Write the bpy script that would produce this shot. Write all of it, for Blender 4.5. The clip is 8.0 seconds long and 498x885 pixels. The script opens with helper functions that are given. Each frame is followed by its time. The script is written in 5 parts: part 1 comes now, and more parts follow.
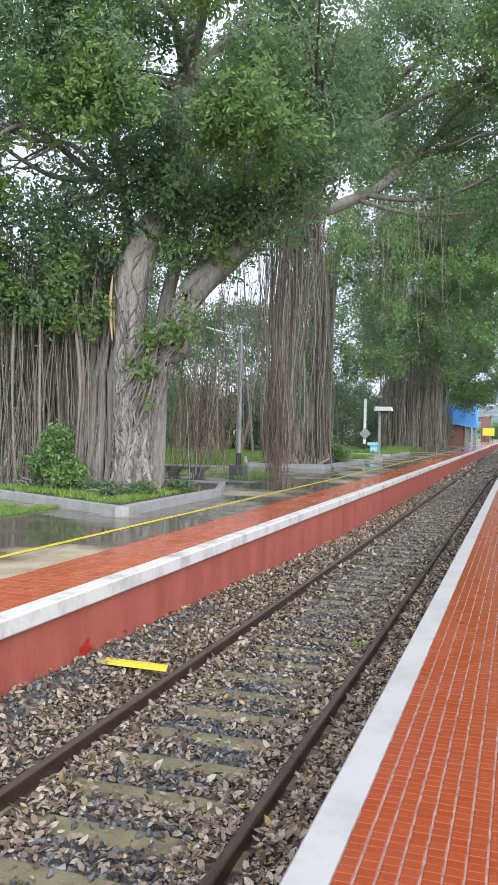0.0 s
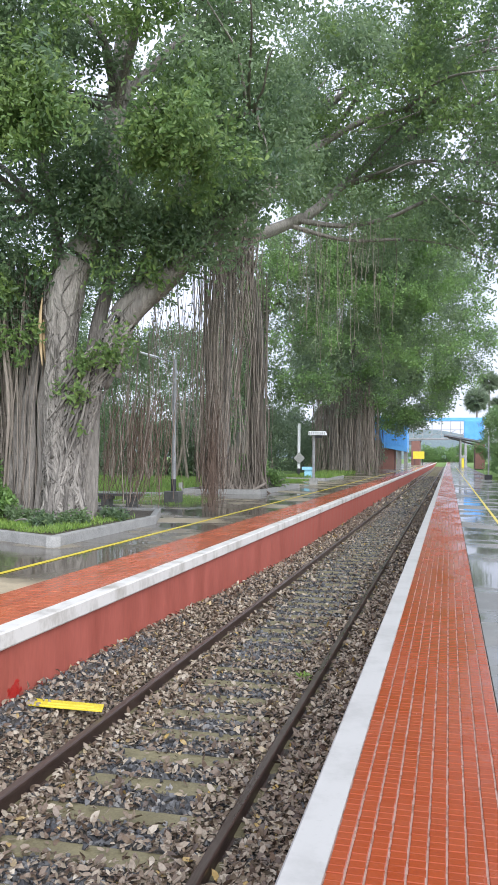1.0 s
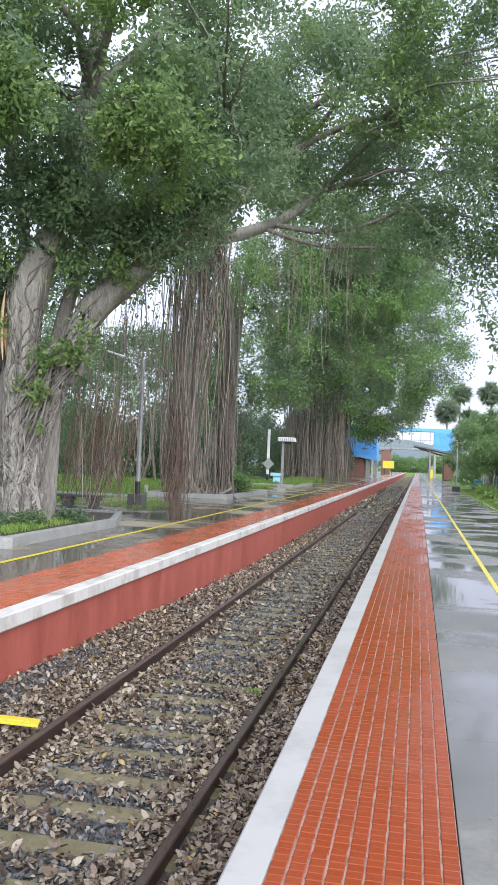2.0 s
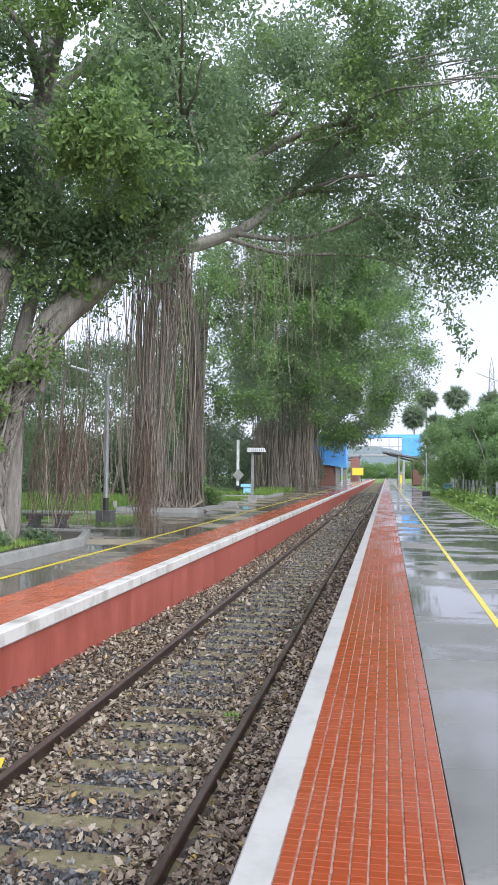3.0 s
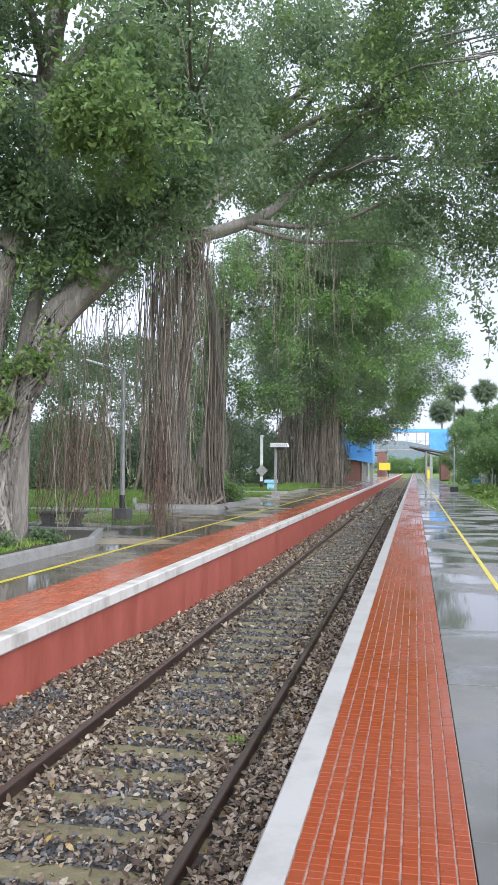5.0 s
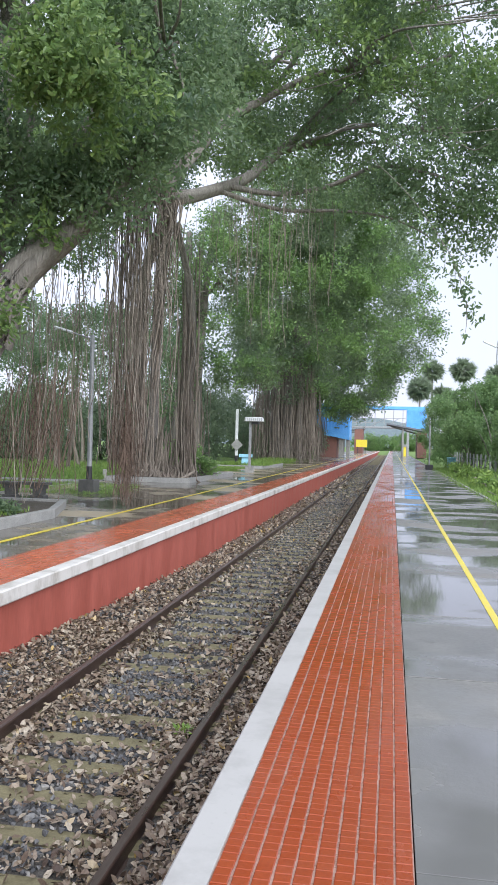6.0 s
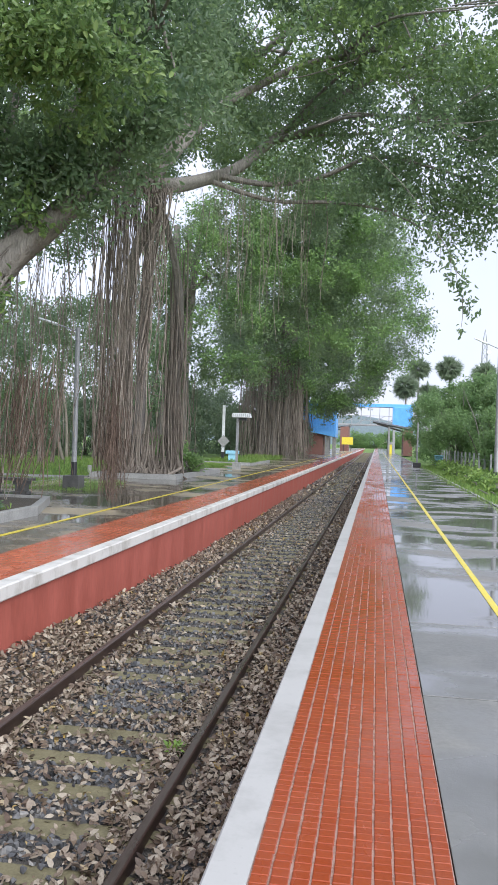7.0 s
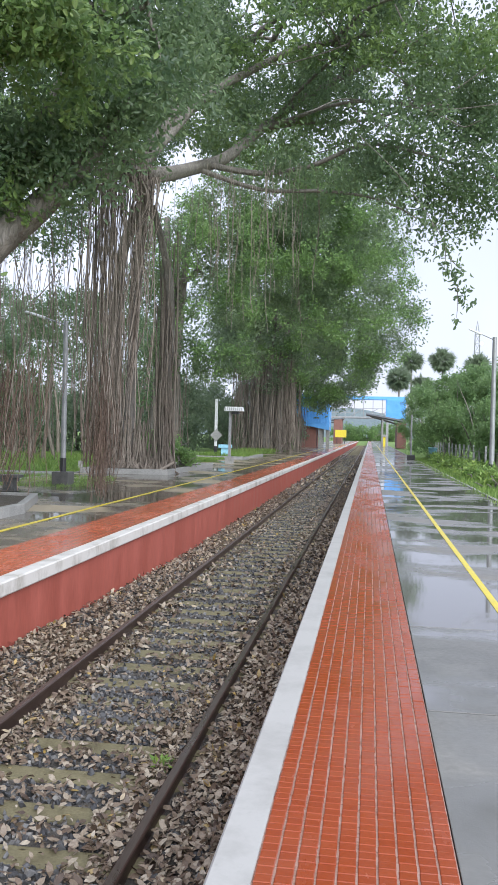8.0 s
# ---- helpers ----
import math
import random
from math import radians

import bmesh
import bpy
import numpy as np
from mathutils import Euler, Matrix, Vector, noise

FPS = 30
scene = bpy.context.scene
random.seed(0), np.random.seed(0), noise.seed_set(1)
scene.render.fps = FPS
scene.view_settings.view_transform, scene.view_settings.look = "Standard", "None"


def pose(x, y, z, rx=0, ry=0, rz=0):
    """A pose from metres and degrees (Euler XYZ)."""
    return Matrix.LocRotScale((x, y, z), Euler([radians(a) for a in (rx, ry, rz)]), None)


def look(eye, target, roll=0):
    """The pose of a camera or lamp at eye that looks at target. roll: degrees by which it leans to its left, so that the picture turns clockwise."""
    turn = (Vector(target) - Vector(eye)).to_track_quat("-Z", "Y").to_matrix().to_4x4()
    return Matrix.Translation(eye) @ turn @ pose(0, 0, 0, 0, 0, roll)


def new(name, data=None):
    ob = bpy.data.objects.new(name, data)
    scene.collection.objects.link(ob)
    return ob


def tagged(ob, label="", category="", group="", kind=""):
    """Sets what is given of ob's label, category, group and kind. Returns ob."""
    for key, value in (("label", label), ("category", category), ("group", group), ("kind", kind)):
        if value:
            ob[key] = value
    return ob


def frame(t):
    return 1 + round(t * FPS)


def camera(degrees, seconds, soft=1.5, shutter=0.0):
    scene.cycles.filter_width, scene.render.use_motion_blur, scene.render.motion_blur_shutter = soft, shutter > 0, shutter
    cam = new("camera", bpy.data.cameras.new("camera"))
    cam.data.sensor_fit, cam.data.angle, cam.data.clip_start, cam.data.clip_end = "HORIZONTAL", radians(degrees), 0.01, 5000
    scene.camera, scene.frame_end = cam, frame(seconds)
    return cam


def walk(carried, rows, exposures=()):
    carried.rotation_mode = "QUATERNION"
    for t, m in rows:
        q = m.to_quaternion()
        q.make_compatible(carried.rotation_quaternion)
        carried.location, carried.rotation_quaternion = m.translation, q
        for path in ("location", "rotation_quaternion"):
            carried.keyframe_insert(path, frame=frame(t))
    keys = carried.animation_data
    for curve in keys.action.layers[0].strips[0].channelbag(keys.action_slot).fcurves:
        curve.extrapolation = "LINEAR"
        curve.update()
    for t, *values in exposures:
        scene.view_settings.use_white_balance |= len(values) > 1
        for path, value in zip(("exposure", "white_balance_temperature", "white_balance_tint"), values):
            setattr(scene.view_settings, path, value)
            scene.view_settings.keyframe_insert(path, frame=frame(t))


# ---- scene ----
cam = camera(33.6, 8.0)
PATH = [
    (0, (2.484, 0.261, 2.541), (1.859, 2.161, 2.509), 1.2),
    (0.5, (2.367, 0.393, 2.541), (1.851, 2.326, 2.545), 0.7),
    (1, (2.334, 0.559, 2.521), (1.863, 2.503, 2.554), 0.5),
    (1.5, (2.391, 0.761, 2.555), (1.944, 2.71, 2.597), 1.4),
    (2, (2.408, 0.945, 2.549), (2.004, 2.903, 2.594), 2.4),
    (2.2, (2.408, 1.026, 2.522), (2.028, 2.988, 2.576), 2.0),
    (3.3, (2.317, 1.453, 2.583), (1.984, 3.423, 2.665), 0.2),
    (3.5, (2.339, 1.547, 2.592), (1.966, 3.51, 2.683), 0.1),
    (4, (2.418, 1.751, 2.604), (1.992, 3.702, 2.707), -0.2),
    (5.3, (2.391, 2.422, 2.571), (2.005, 4.385, 2.597), 0.3),
    (5.5, (2.451, 2.554, 2.553), (2.065, 4.516, 2.557), 0.5),
    (6, (2.51, 2.834, 2.565), (2.168, 4.805, 2.566), 1.4),
    (6.5, (2.421, 3.1, 2.539), (2.108, 5.076, 2.54), 1.8),
    (7, (2.299, 3.366, 2.545), (1.993, 5.342, 2.539), 1.8),
    (7.5, (2.282, 3.595, 2.536), (1.98, 5.572, 2.521), 1.6),
    (8, (2.27, 3.791, 2.556), (1.98, 5.77, 2.535), 1.3),
]
walk(cam, [(t, look(eye, target, roll)) for t, eye, target, roll in PATH], [(0, 1.80, 5950, 10), (4, 1.75, 5950, 10), (8, 1.66, 5950, 10)])

# ---- light: an overcast monsoon sky ----
world = bpy.data.worlds.new("overcast_sky")
scene.world = world
world.use_nodes = True
wn, wl = world.node_tree.nodes, world.node_tree.links
bg = wn["Background"]
sky = wn.new("ShaderNodeTexSky")
sky.sky_type, sky.sun_disc = "NISHITA", False
sky.sun_elevation, sky.sun_rotation = radians(33), radians(146)
sky.air_density, sky.dust_density = 1.0, 3.0
cloud = wn.new("ShaderNodeTexNoise")
cloud.inputs["Scale"].default_value, cloud.inputs["Detail"].default_value = 2.2, 5
ramp = wn.new("ShaderNodeValToRGB")
ramp.color_ramp.elements[0].position, ramp.color_ramp.elements[0].color = 0.3, (2.9, 2.9, 3.35, 1)
ramp.color_ramp.elements[1].position, ramp.color_ramp.elements[1].color = 0.7, (3.85, 3.8, 4.15, 1)
mixc = wn.new("ShaderNodeMix")
mixc.data_type = "RGBA"
mixc.inputs[0].default_value = 0.9
wl.new(cloud.outputs["Fac"], ramp.inputs[0])
wl.new(sky.outputs[0], mixc.inputs[6])
wl.new(ramp.outputs[0], mixc.inputs[7])
wl.new(mixc.outputs[2], bg.inputs[0])
bg.inputs[1].default_value = 0.10
sun = new("sun", bpy.data.lights.new("sun", "SUN"))
sun.data.energy, sun.data.angle, sun.data.color = 1.5, radians(60), (1.0, 0.99, 0.97)
sun.matrix_world = look((20, -30, 23), (0, 0, 0))


# ---- materials ----
def material(name, build):
    m = bpy.data.materials.new(name)
    m.use_nodes = True
    n, l = m.node_tree.nodes, m.node_tree.links
    build(n, l, n["Principled BSDF"])
    return m


def coords(n, l, scale=(1, 1, 1), world=True):
    g = n.new("ShaderNodeNewGeometry") if world else n.new("ShaderNodeTexCoord")
    mp = n.new("ShaderNodeMapping")
    mp.inputs["Scale"].default_value = scale
    l.new(g.outputs["Position" if world else "Object"], mp.inputs[0])
    return mp.outputs[0]


def noise_tex(n, l, vec, scale, detail=4, rough=0.55):
    t = n.new("ShaderNodeTexNoise")
    t.inputs["Scale"].default_value, t.inputs["Detail"].default_value = scale, detail
    t.inputs["Roughness"].default_value = rough
    l.new(vec, t.inputs["Vector"])
    return t.outputs["Fac"]


def ramp_of(n, l, fac, stops):
    r = n.new("ShaderNodeValToRGB")
    e = r.color_ramp.elements
    while len(e) < len(stops):
        e.new(0.5)
    for k, (p, c) in enumerate(stops):
        e[k].position = p
        e[k].color = (*c, 1) if len(c) == 3 else c
    l.new(fac, r.inputs[0])
    return r.outputs[0]


def mix_col(n, l, fac, a, b, blend="MIX"):
    m = n.new("ShaderNodeMix")
    m.data_type, m.blend_type = "RGBA", blend
    for sock, v in ((0, fac), (6, a), (7, b)):
        if isinstance(v, (int, float)):
            m.inputs[sock].default_value = v
        elif isinstance(v, tuple):
            m.inputs[sock].default_value = (*v, 1)
        else:
            l.new(v, m.inputs[sock])
    return m.outputs[2]


def bump(n, l, p, height, strength=0.4, distance=0.02):
    b = n.new("ShaderNodeBump")
    b.inputs["Strength"].default_value, b.inputs["Distance"].default_value = strength, distance
    l.new(height, b.inputs["Height"])
    l.new(b.outputs[0], p.inputs["Normal"])


def grey(v):
    return (v, v, v)


def plain(name, a, b, scale=6.0, rough=0.6, metal=0.0, bumps=0.25, dist=0.01, stretch=(1, 1, 1), speck=0.35):
    """A surface with two colours mottled at two scales."""
    def build(n, l, p):
        v = coords(n, l, stretch)
        f = noise_tex(n, l, v, scale, 6)
        c = ramp_of(n, l, f, [(0.3, a), (0.7, b)])
        g = noise_tex(n, l, v, scale * 9, 3)
        c = mix_col(n, l, speck, c, ramp_of(n, l, g, [(0.3, tuple(k * 0.6 for k in a)), (0.75, tuple(min(1, k * 1.25) for k in b))]))
        l.new(c, p.inputs["Base Color"])
        l.new(ramp_of(n, l, f, [(0.3, grey(max(0.03, rough - 0.12))), (0.7, grey(min(1, rough + 0.12)))]), p.inputs["Roughness"])
        p.inputs["Metallic"].default_value = metal
        bump(n, l, p, g, bumps, dist)
    return material(name, build)


def wet_floor(name, dry, damp, stretch, scale, low, high, film=0.03):
    """Concrete with rain standing on it in shallow ragged pools, damp and stained between them."""
    def build(n, l, p):
        pool = noise_tex(n, l, coords(n, l, stretch), scale, 7, 0.52)
        w = ramp_of(n, l, pool, [(low, grey(0)), (high, grey(1))])
        rim = ramp_of(n, l, pool, [(low - 0.10, grey(0)), (low, grey(1))])
        fine = noise_tex(n, l, coords(n, l), 26, 7, 0.65)
        spots = noise_tex(n, l, coords(n, l), 1.9, 8, 0.65)
        d = mix_col(n, l, ramp_of(n, l, spots, [(0.36, grey(0)), (0.62, grey(1))]), tuple(k * 0.45 for k in dry), dry)
        d = mix_col(n, l, 0.4, d, ramp_of(n, l, fine, [(0.3, tuple(k * 0.5 for k in dry)), (0.7, tuple(min(1, k * 1.25) for k in dry))]))
        d = mix_col(n, l, rim, d, tuple(k * 1.15 for k in damp))
        l.new(mix_col(n, l, w, d, damp), p.inputs["Base Color"])
        rough = mix_col(n, l, rim, ramp_of(n, l, spots, [(0.35, grey(0.34)), (0.65, grey(0.55))]), grey(0.22))
        l.new(mix_col(n, l, w, rough, grey(film)), p.inputs["Roughness"])
        h = mix_col(n, l, w, fine, grey(0.5))
        bump(n, l, p, h, 0.3, 0.005)
    return material(name, build)


def painted(name, base, dirt, low, high):
    """Whitewash over cement, worn and stained in streaks."""
    def build(n, l, p):
        v = coords(n, l, (1, 1, 0.6))
        big = noise_tex(n, l, v, 1.7, 8, 0.7)
        fine = noise_tex(n, l, v, 34, 5)
        c = mix_col(n, l, ramp_of(n, l, big, [(low, grey(0)), (high, grey(0.9))]), base, dirt)
        c = mix_col(n, l, ramp_of(n, l, fine, [(0.62, grey(0)), (0.75, grey(0.35))]), c, dirt)
        l.new(c, p.inputs["Base Color"])
        p.inputs["Roughness"].default_value = 0.5
        bump(n, l, p, fine, 0.12, 0.003)
    return material(name, build)


def tile_mat(name, a, b, c):
    def build(n, l, p):
        oi, gi = n.new("ShaderNodeObjectInfo"), n.new("ShaderNodeNewGeometry")
        add = n.new("ShaderNodeMath")
        add.operation = "ADD"
        l.new(oi.outputs["Random"], add.inputs[0])
        l.new(gi.outputs["Random Per Island"], add.inputs[1])
        fr = n.new("ShaderNodeMath")
        fr.operation = "FRACT"
        l.new(add.outputs[0], fr.inputs[0])
        base = ramp_of(n, l, fr.outputs[0], [(0, a), (0.5, b), (1, c)])
        v = coords(n, l)
        st = noise_tex(n, l, v, 2.3, 6)
        fine = noise_tex(n, l, v, 60, 4)
        base = mix_col(n, l, ramp_of(n, l, st, [(0.5, grey(0)), (0.85, grey(0.45))]), base, (0.25, 0.09, 0.05))
        base = mix_col(n, l, 0.25, base, ramp_of(n, l, fine, [(0.3, tuple(k * 0.5 for k in a)), (0.75, c)]))
        l.new(base, p.inputs["Base Color"])
        film = noise_tex(n, l, coords(n, l, (1.6, 0.7, 1)), 1.4, 7, 0.6)
        l.new(ramp_of(n, l, film, [(0.40, grey(0.30)), (0.52, grey(0.16)), (0.62, grey(0.05))]), p.inputs["Roughness"])
        bump(n, l, p, fine, 0.25, 0.003)
    return material(name, build)


def leaf_mat(name, stops, trans=0.35, gloss=0.38):
    def build(n, l, p):
        gi = n.new("ShaderNodeNewGeometry")
        c = ramp_of(n, l, gi.outputs["Random Per Island"], stops)
        v = coords(n, l)
        c = mix_col(n, l, ramp_of(n, l, noise_tex(n, l, v, 0.55, 4), [(0.38, grey(0)), (0.68, grey(0.6))]), c, stops[-1][1])
        l.new(c, p.inputs["Base Color"])
        p.inputs["Roughness"].default_value = gloss
        tr = n.new("ShaderNodeBsdfTranslucent")
        l.new(mix_col(n, l, 0.6, c, (0.36, 0.47, 0.26)), tr.inputs[0])
        mx = n.new("ShaderNodeMixShader")
        mx.inputs[0].default_value = trans
        l.new(p.outputs[0], mx.inputs[1])
        l.new(tr.outputs[0], mx.inputs[2])
        l.new(mx.outputs[0], n["Material Output"].inputs[0])
    return material(name, build)


def island_mat(name, stops, rough=0.7, fine_scale=40.0, bumps=0.3):
    def build(n, l, p):
        gi, oi = n.new("ShaderNodeNewGeometry"), n.new("ShaderNodeObjectInfo")
        add = n.new("ShaderNodeMath")
        add.operation = "ADD"
        l.new(oi.outputs["Random"], add.inputs[0])
        l.new(gi.outputs["Random Per Island"], add.inputs[1])
        fr = n.new("ShaderNodeMath")
        fr.operation = "FRACT"
        l.new(add.outputs[0], fr.inputs[0])
        c = ramp_of(n, l, fr.outputs[0], stops)
        f = noise_tex(n, l, coords(n, l), fine_scale, 4)
        c = mix_col(n, l, 0.4, c, ramp_of(n, l, f, [(0.3, grey(0.02)), (0.8, grey(0.45))]), "OVERLAY")
        l.new(c, p.inputs["Base Color"])
        p.inputs["Roughness"].default_value = rough
        bump(n, l, p, f, bumps, 0.01)
    return material(name, build)


def bark_mat(name, a, b, c):
    def build(n, l, p):
        v = coords(n, l, (1, 1, 0.22))
        f = noise_tex(n, l, v, 5, 8, 0.65)
        g = noise_tex(n, l, v, 24, 5)
        col = ramp_of(n, l, f, [(0.3, a), (0.5, b), (0.72, c)])
        col = mix_col(n, l, 0.35, col, ramp_of(n, l, g, [(0.3, tuple(k * 0.4 for k in a)), (0.8, c)]))
        gi = n.new("ShaderNodeNewGeometry")
        col = mix_col(n, l, 0.42, col, ramp_of(n, l, gi.outputs["Random Per Island"], [(0, a), (1, c)]))
        l.new(col, p.inputs["Base Color"])
        p.inputs["Roughness"].default_value = 0.8
        add = n.new("ShaderNodeMath")
        add.operation = "ADD"
        l.new(f, add.inputs[0])
        l.new(g, add.inputs[1])
        bump(n, l, p, add.outputs[0], 1.0, 0.07)
    return material(name, build)


M_CONC_R = wet_floor("wet_concrete", (0.23, 0.215, 0.19), (0.12, 0.115, 0.105), (0.5, 0.8, 1), 1.05, 0.485, 0.525, 0.05)
M_CONC_DULL = wet_floor("damp_dull_concrete", (0.19, 0.187, 0.175), (0.13, 0.128, 0.12), (0.5, 0.9, 1), 1.3, 0.60, 0.66)
M_CONC_SMOOTH = wet_floor("smooth_wet_concrete", (0.23, 0.222, 0.20), (0.145, 0.143, 0.136), (0.6, 0.7, 1), 0.8, 0.56, 0.64, 0.10)
M_CONC_L = wet_floor("wet_dark_concrete", (0.40, 0.335, 0.225), (0.095, 0.082, 0.062), (0.55, 0.75, 1), 0.7, 0.49, 0.56, 0.06)
M_TILE = tile_mat("red_tile", (0.268, 0.048, 0.014), (0.285, 0.054, 0.016), (0.305, 0.061, 0.019))
# Opposite platform's tiles: the sky's sheen is put in as a lighter base red.
M_TILE_SHEEN = tile_mat("sheen_red_tile", (0.37, 0.085, 0.036), (0.43, 0.105, 0.044), (0.47, 0.13, 0.058))
# Mortar whose pale pinkish tone includes the wet glint of the joints.
M_GROUT_GLINT = plain("glint_tile_grout", (0.26, 0.13, 0.09), (0.46, 0.31, 0.25), 9, 0.3)
M_WHITE = painted("white_paint", (0.41, 0.40, 0.375), (0.27, 0.26, 0.24), 0.46, 0.74)
M_COPING = painted("chipped_white_paint", (0.58, 0.56, 0.52), (0.24, 0.215, 0.17), 0.48, 0.70)
M_REDWALL = plain("red_painted_wall", (0.27, 0.064, 0.043), (0.39, 0.103, 0.072), 2.4, 0.6, 0, 0.3, 0.006, (1, 1, 0.25), 0.2)
M_YELLOW = plain("yellow_paint", (0.55, 0.43, 0.03), (0.72, 0.60, 0.05), 9, 0.4, 0, 0.2, 0.003)
M_RAIL = plain("rusty_steel", (0.045, 0.032, 0.027), (0.10, 0.065, 0.050), 18, 0.42, 0.35, 0.3, 0.004, (1, 0.15, 1))
M_RAILTOP = plain("worn_steel", (0.10, 0.075, 0.06), (0.17, 0.135, 0.115), 10, 0.32, 0.6, 0.1, 0.002, (1, 0.1, 1))
M_SLEEPER = plain("mossy_concrete", (0.12, 0.105, 0.056), (0.21, 0.185, 0.10), 5, 0.75, 0, 0.4, 0.008)
M_BED = plain("ballast_bed", (0.07, 0.065, 0.06), (0.24, 0.215, 0.18), 16, 0.85, 0, 1.0, 0.05)
M_STONE = island_mat("ballast_stone", [(0, (0.045, 0.046, 0.049)), (0.45, (0.095, 0.096, 0.100)), (0.8, (0.18, 0.178, 0.174)), (1, (0.34, 0.32, 0.29))], 0.65)
M_DRYLEAF = island_mat("dry_leaf", [(0, (0.075, 0.050, 0.036)), (0.3, (0.19, 0.135, 0.092)), (0.65, (0.31, 0.245, 0.175)), (0.95, (0.46, 0.395, 0.30)), (1, (0.42, 0.28, 0.07))], 0.45, 70, 0.3)
M_SPLASH = plain("red_paint_splash", (0.30, 0.014, 0.010), (0.40, 0.025, 0.018), 9, 0.4)
M_KERB = plain("grey_kerb", (0.19, 0.19, 0.18), (0.35, 0.345, 0.325), 4, 0.6, 0, 0.35, 0.006)
M_SOIL = plain("wet_soil", (0.035, 0.028, 0.02), (0.085, 0.07, 0.045), 5, 0.7, 0, 0.7, 0.03)
M_GROUND = plain("green_ground", (0.09, 0.165, 0.03), (0.17, 0.26, 0.055), 0.8, 0.9, 0, 0.8, 0.06)
M_BARK = bark_mat("fig_bark", (0.036, 0.030, 0.025), (0.15, 0.133, 0.114), (0.42, 0.385, 0.34))
M_ROOT = bark_mat("aerial_root", (0.075, 0.058, 0.044), (0.19, 0.152, 0.120), (0.40, 0.35, 0.29))
M_TASSEL = bark_mat("fine_rust_root", (0.055, 0.036, 0.026), (0.135, 0.088, 0.064), (0.25, 0.18, 0.135))
M_WOOD = plain("torn_pale_wood", (0.40, 0.28, 0.14), (0.58, 0.45, 0.27), 8, 0.7, 0, 0.5, 0.02, (1, 1, 0.15))
M_LEAF = leaf_mat("fig_leaf", [(0, (0.066, 0.112, 0.080)), (0.5, (0.112, 0.176, 0.112)), (0.85, (0.16, 0.23, 0.122)), (1, (0.225, 0.30, 0.13))], 0.64, 0.26)
# Fig leaf with a lightened colour that offsets the shade inside a deep crown.
M_LEAF_LIFTED = leaf_mat("lightened_fig_leaf", [(0, (0.075, 0.115, 0.078)), (0.5, (0.13, 0.185, 0.11)), (1, (0.24, 0.31, 0.14))], 0.62, 0.28)
# Young leaves, and a lit tone painted on the crowns' camera side.
M_LEAF_NEW_LIT = leaf_mat("young_lit_fig_leaf", [(0, (0.075, 0.145, 0.045)), (0.6, (0.125, 0.215, 0.06)), (1, (0.24, 0.325, 0.085))], 0.5)
M_BUSH = leaf_mat("bush_leaf", [(0, (0.085, 0.17, 0.055)), (0.6, (0.14, 0.25, 0.075)), (1, (0.22, 0.34, 0.09))], 0.5)
# Distance haze is painted into this leaf: paler, greyer and bluer.
M_FAR_HAZE = leaf_mat("hazed_far_leaf", [(0, (0.085, 0.12, 0.095)), (0.6, (0.135, 0.18, 0.13)), (1, (0.21, 0.26, 0.16))], 0.58)
M_GRASS = leaf_mat("grass_blade", [(0, (0.10, 0.20, 0.03)), (0.6, (0.17, 0.30, 0.045)), (1, (0.30, 0.40, 0.08))], 0.4)
M_STONEDARK = plain("dark_bench_stone", (0.05, 0.05, 0.05), (0.12, 0.118, 0.11), 8, 0.4, 0, 0.3, 0.005)
M_GREYPOLE = plain("grey_painted_steel", (0.21, 0.215, 0.22), (0.36, 0.365, 0.37), 5, 0.45, 0.3, 0.15, 0.003)
M_WHITEPOLE = plain("white_painted_steel", (0.58, 0.60, 0.60), (0.76, 0.77, 0.77), 5, 0.45, 0, 0.15, 0.003)
M_BLACK = plain("black_paint", (0.015, 0.015, 0.016), (0.04, 0.04, 0.042), 8, 0.5, 0, 0.2, 0.003)
M_BLUE = plain("blue_sheet", (0.10, 0.32, 0.72), (0.15, 0.42, 0.83), 1.2, 0.4, 0, 0.1, 0.003)
# Palm fronds paled towards grey, so the colour carries the distance haze.
M_PALM_HAZE = leaf_mat("hazed_palm_leaf", [(0, (0.20, 0.24, 0.19)), (0.7, (0.25, 0.295, 0.225)), (1, (0.30, 0.34, 0.25))], 0.6)
M_VERGE = leaf_mat("verge_leaf", [(0, (0.10, 0.19, 0.075)), (0.6, (0.155, 0.27, 0.10)), (1, (0.24, 0.36, 0.12))], 0.55)
M_PALEBLUE = plain("pale_blue_paint", (0.22, 0.48, 0.62), (0.34, 0.60, 0.72), 4, 0.5, 0, 0.15, 0.003)
M_BRICKRED = plain("brown_red_wall", (0.15, 0.07, 0.055), (0.24, 0.115, 0.09), 2, 0.7)
M_GREYROOF = plain("grey_roof_sheet", (0.10, 0.11, 0.13), (0.20, 0.21, 0.23), 2, 0.5)
# Blue-grey of the air in front is painted onto the wooded hill.
M_HILL_HAZE = plain("hazed_hill_woods", (0.10, 0.135, 0.15), (0.15, 0.185, 0.19), 0.03, 0.9)


# ---- mesh helpers ----
def thing(name, loc, label, category, group="", kind=""):
    e = new(name)
    e.location = loc
    return tagged(e, label, category, group, kind)


def link_mesh(name, me, mat, parent=None, label=""):
    me.materials.append(mat)
    ob = new(name, me)
    if parent is not None:
        ob.parent = parent
    if label:
        ob["label"] = label
    return ob


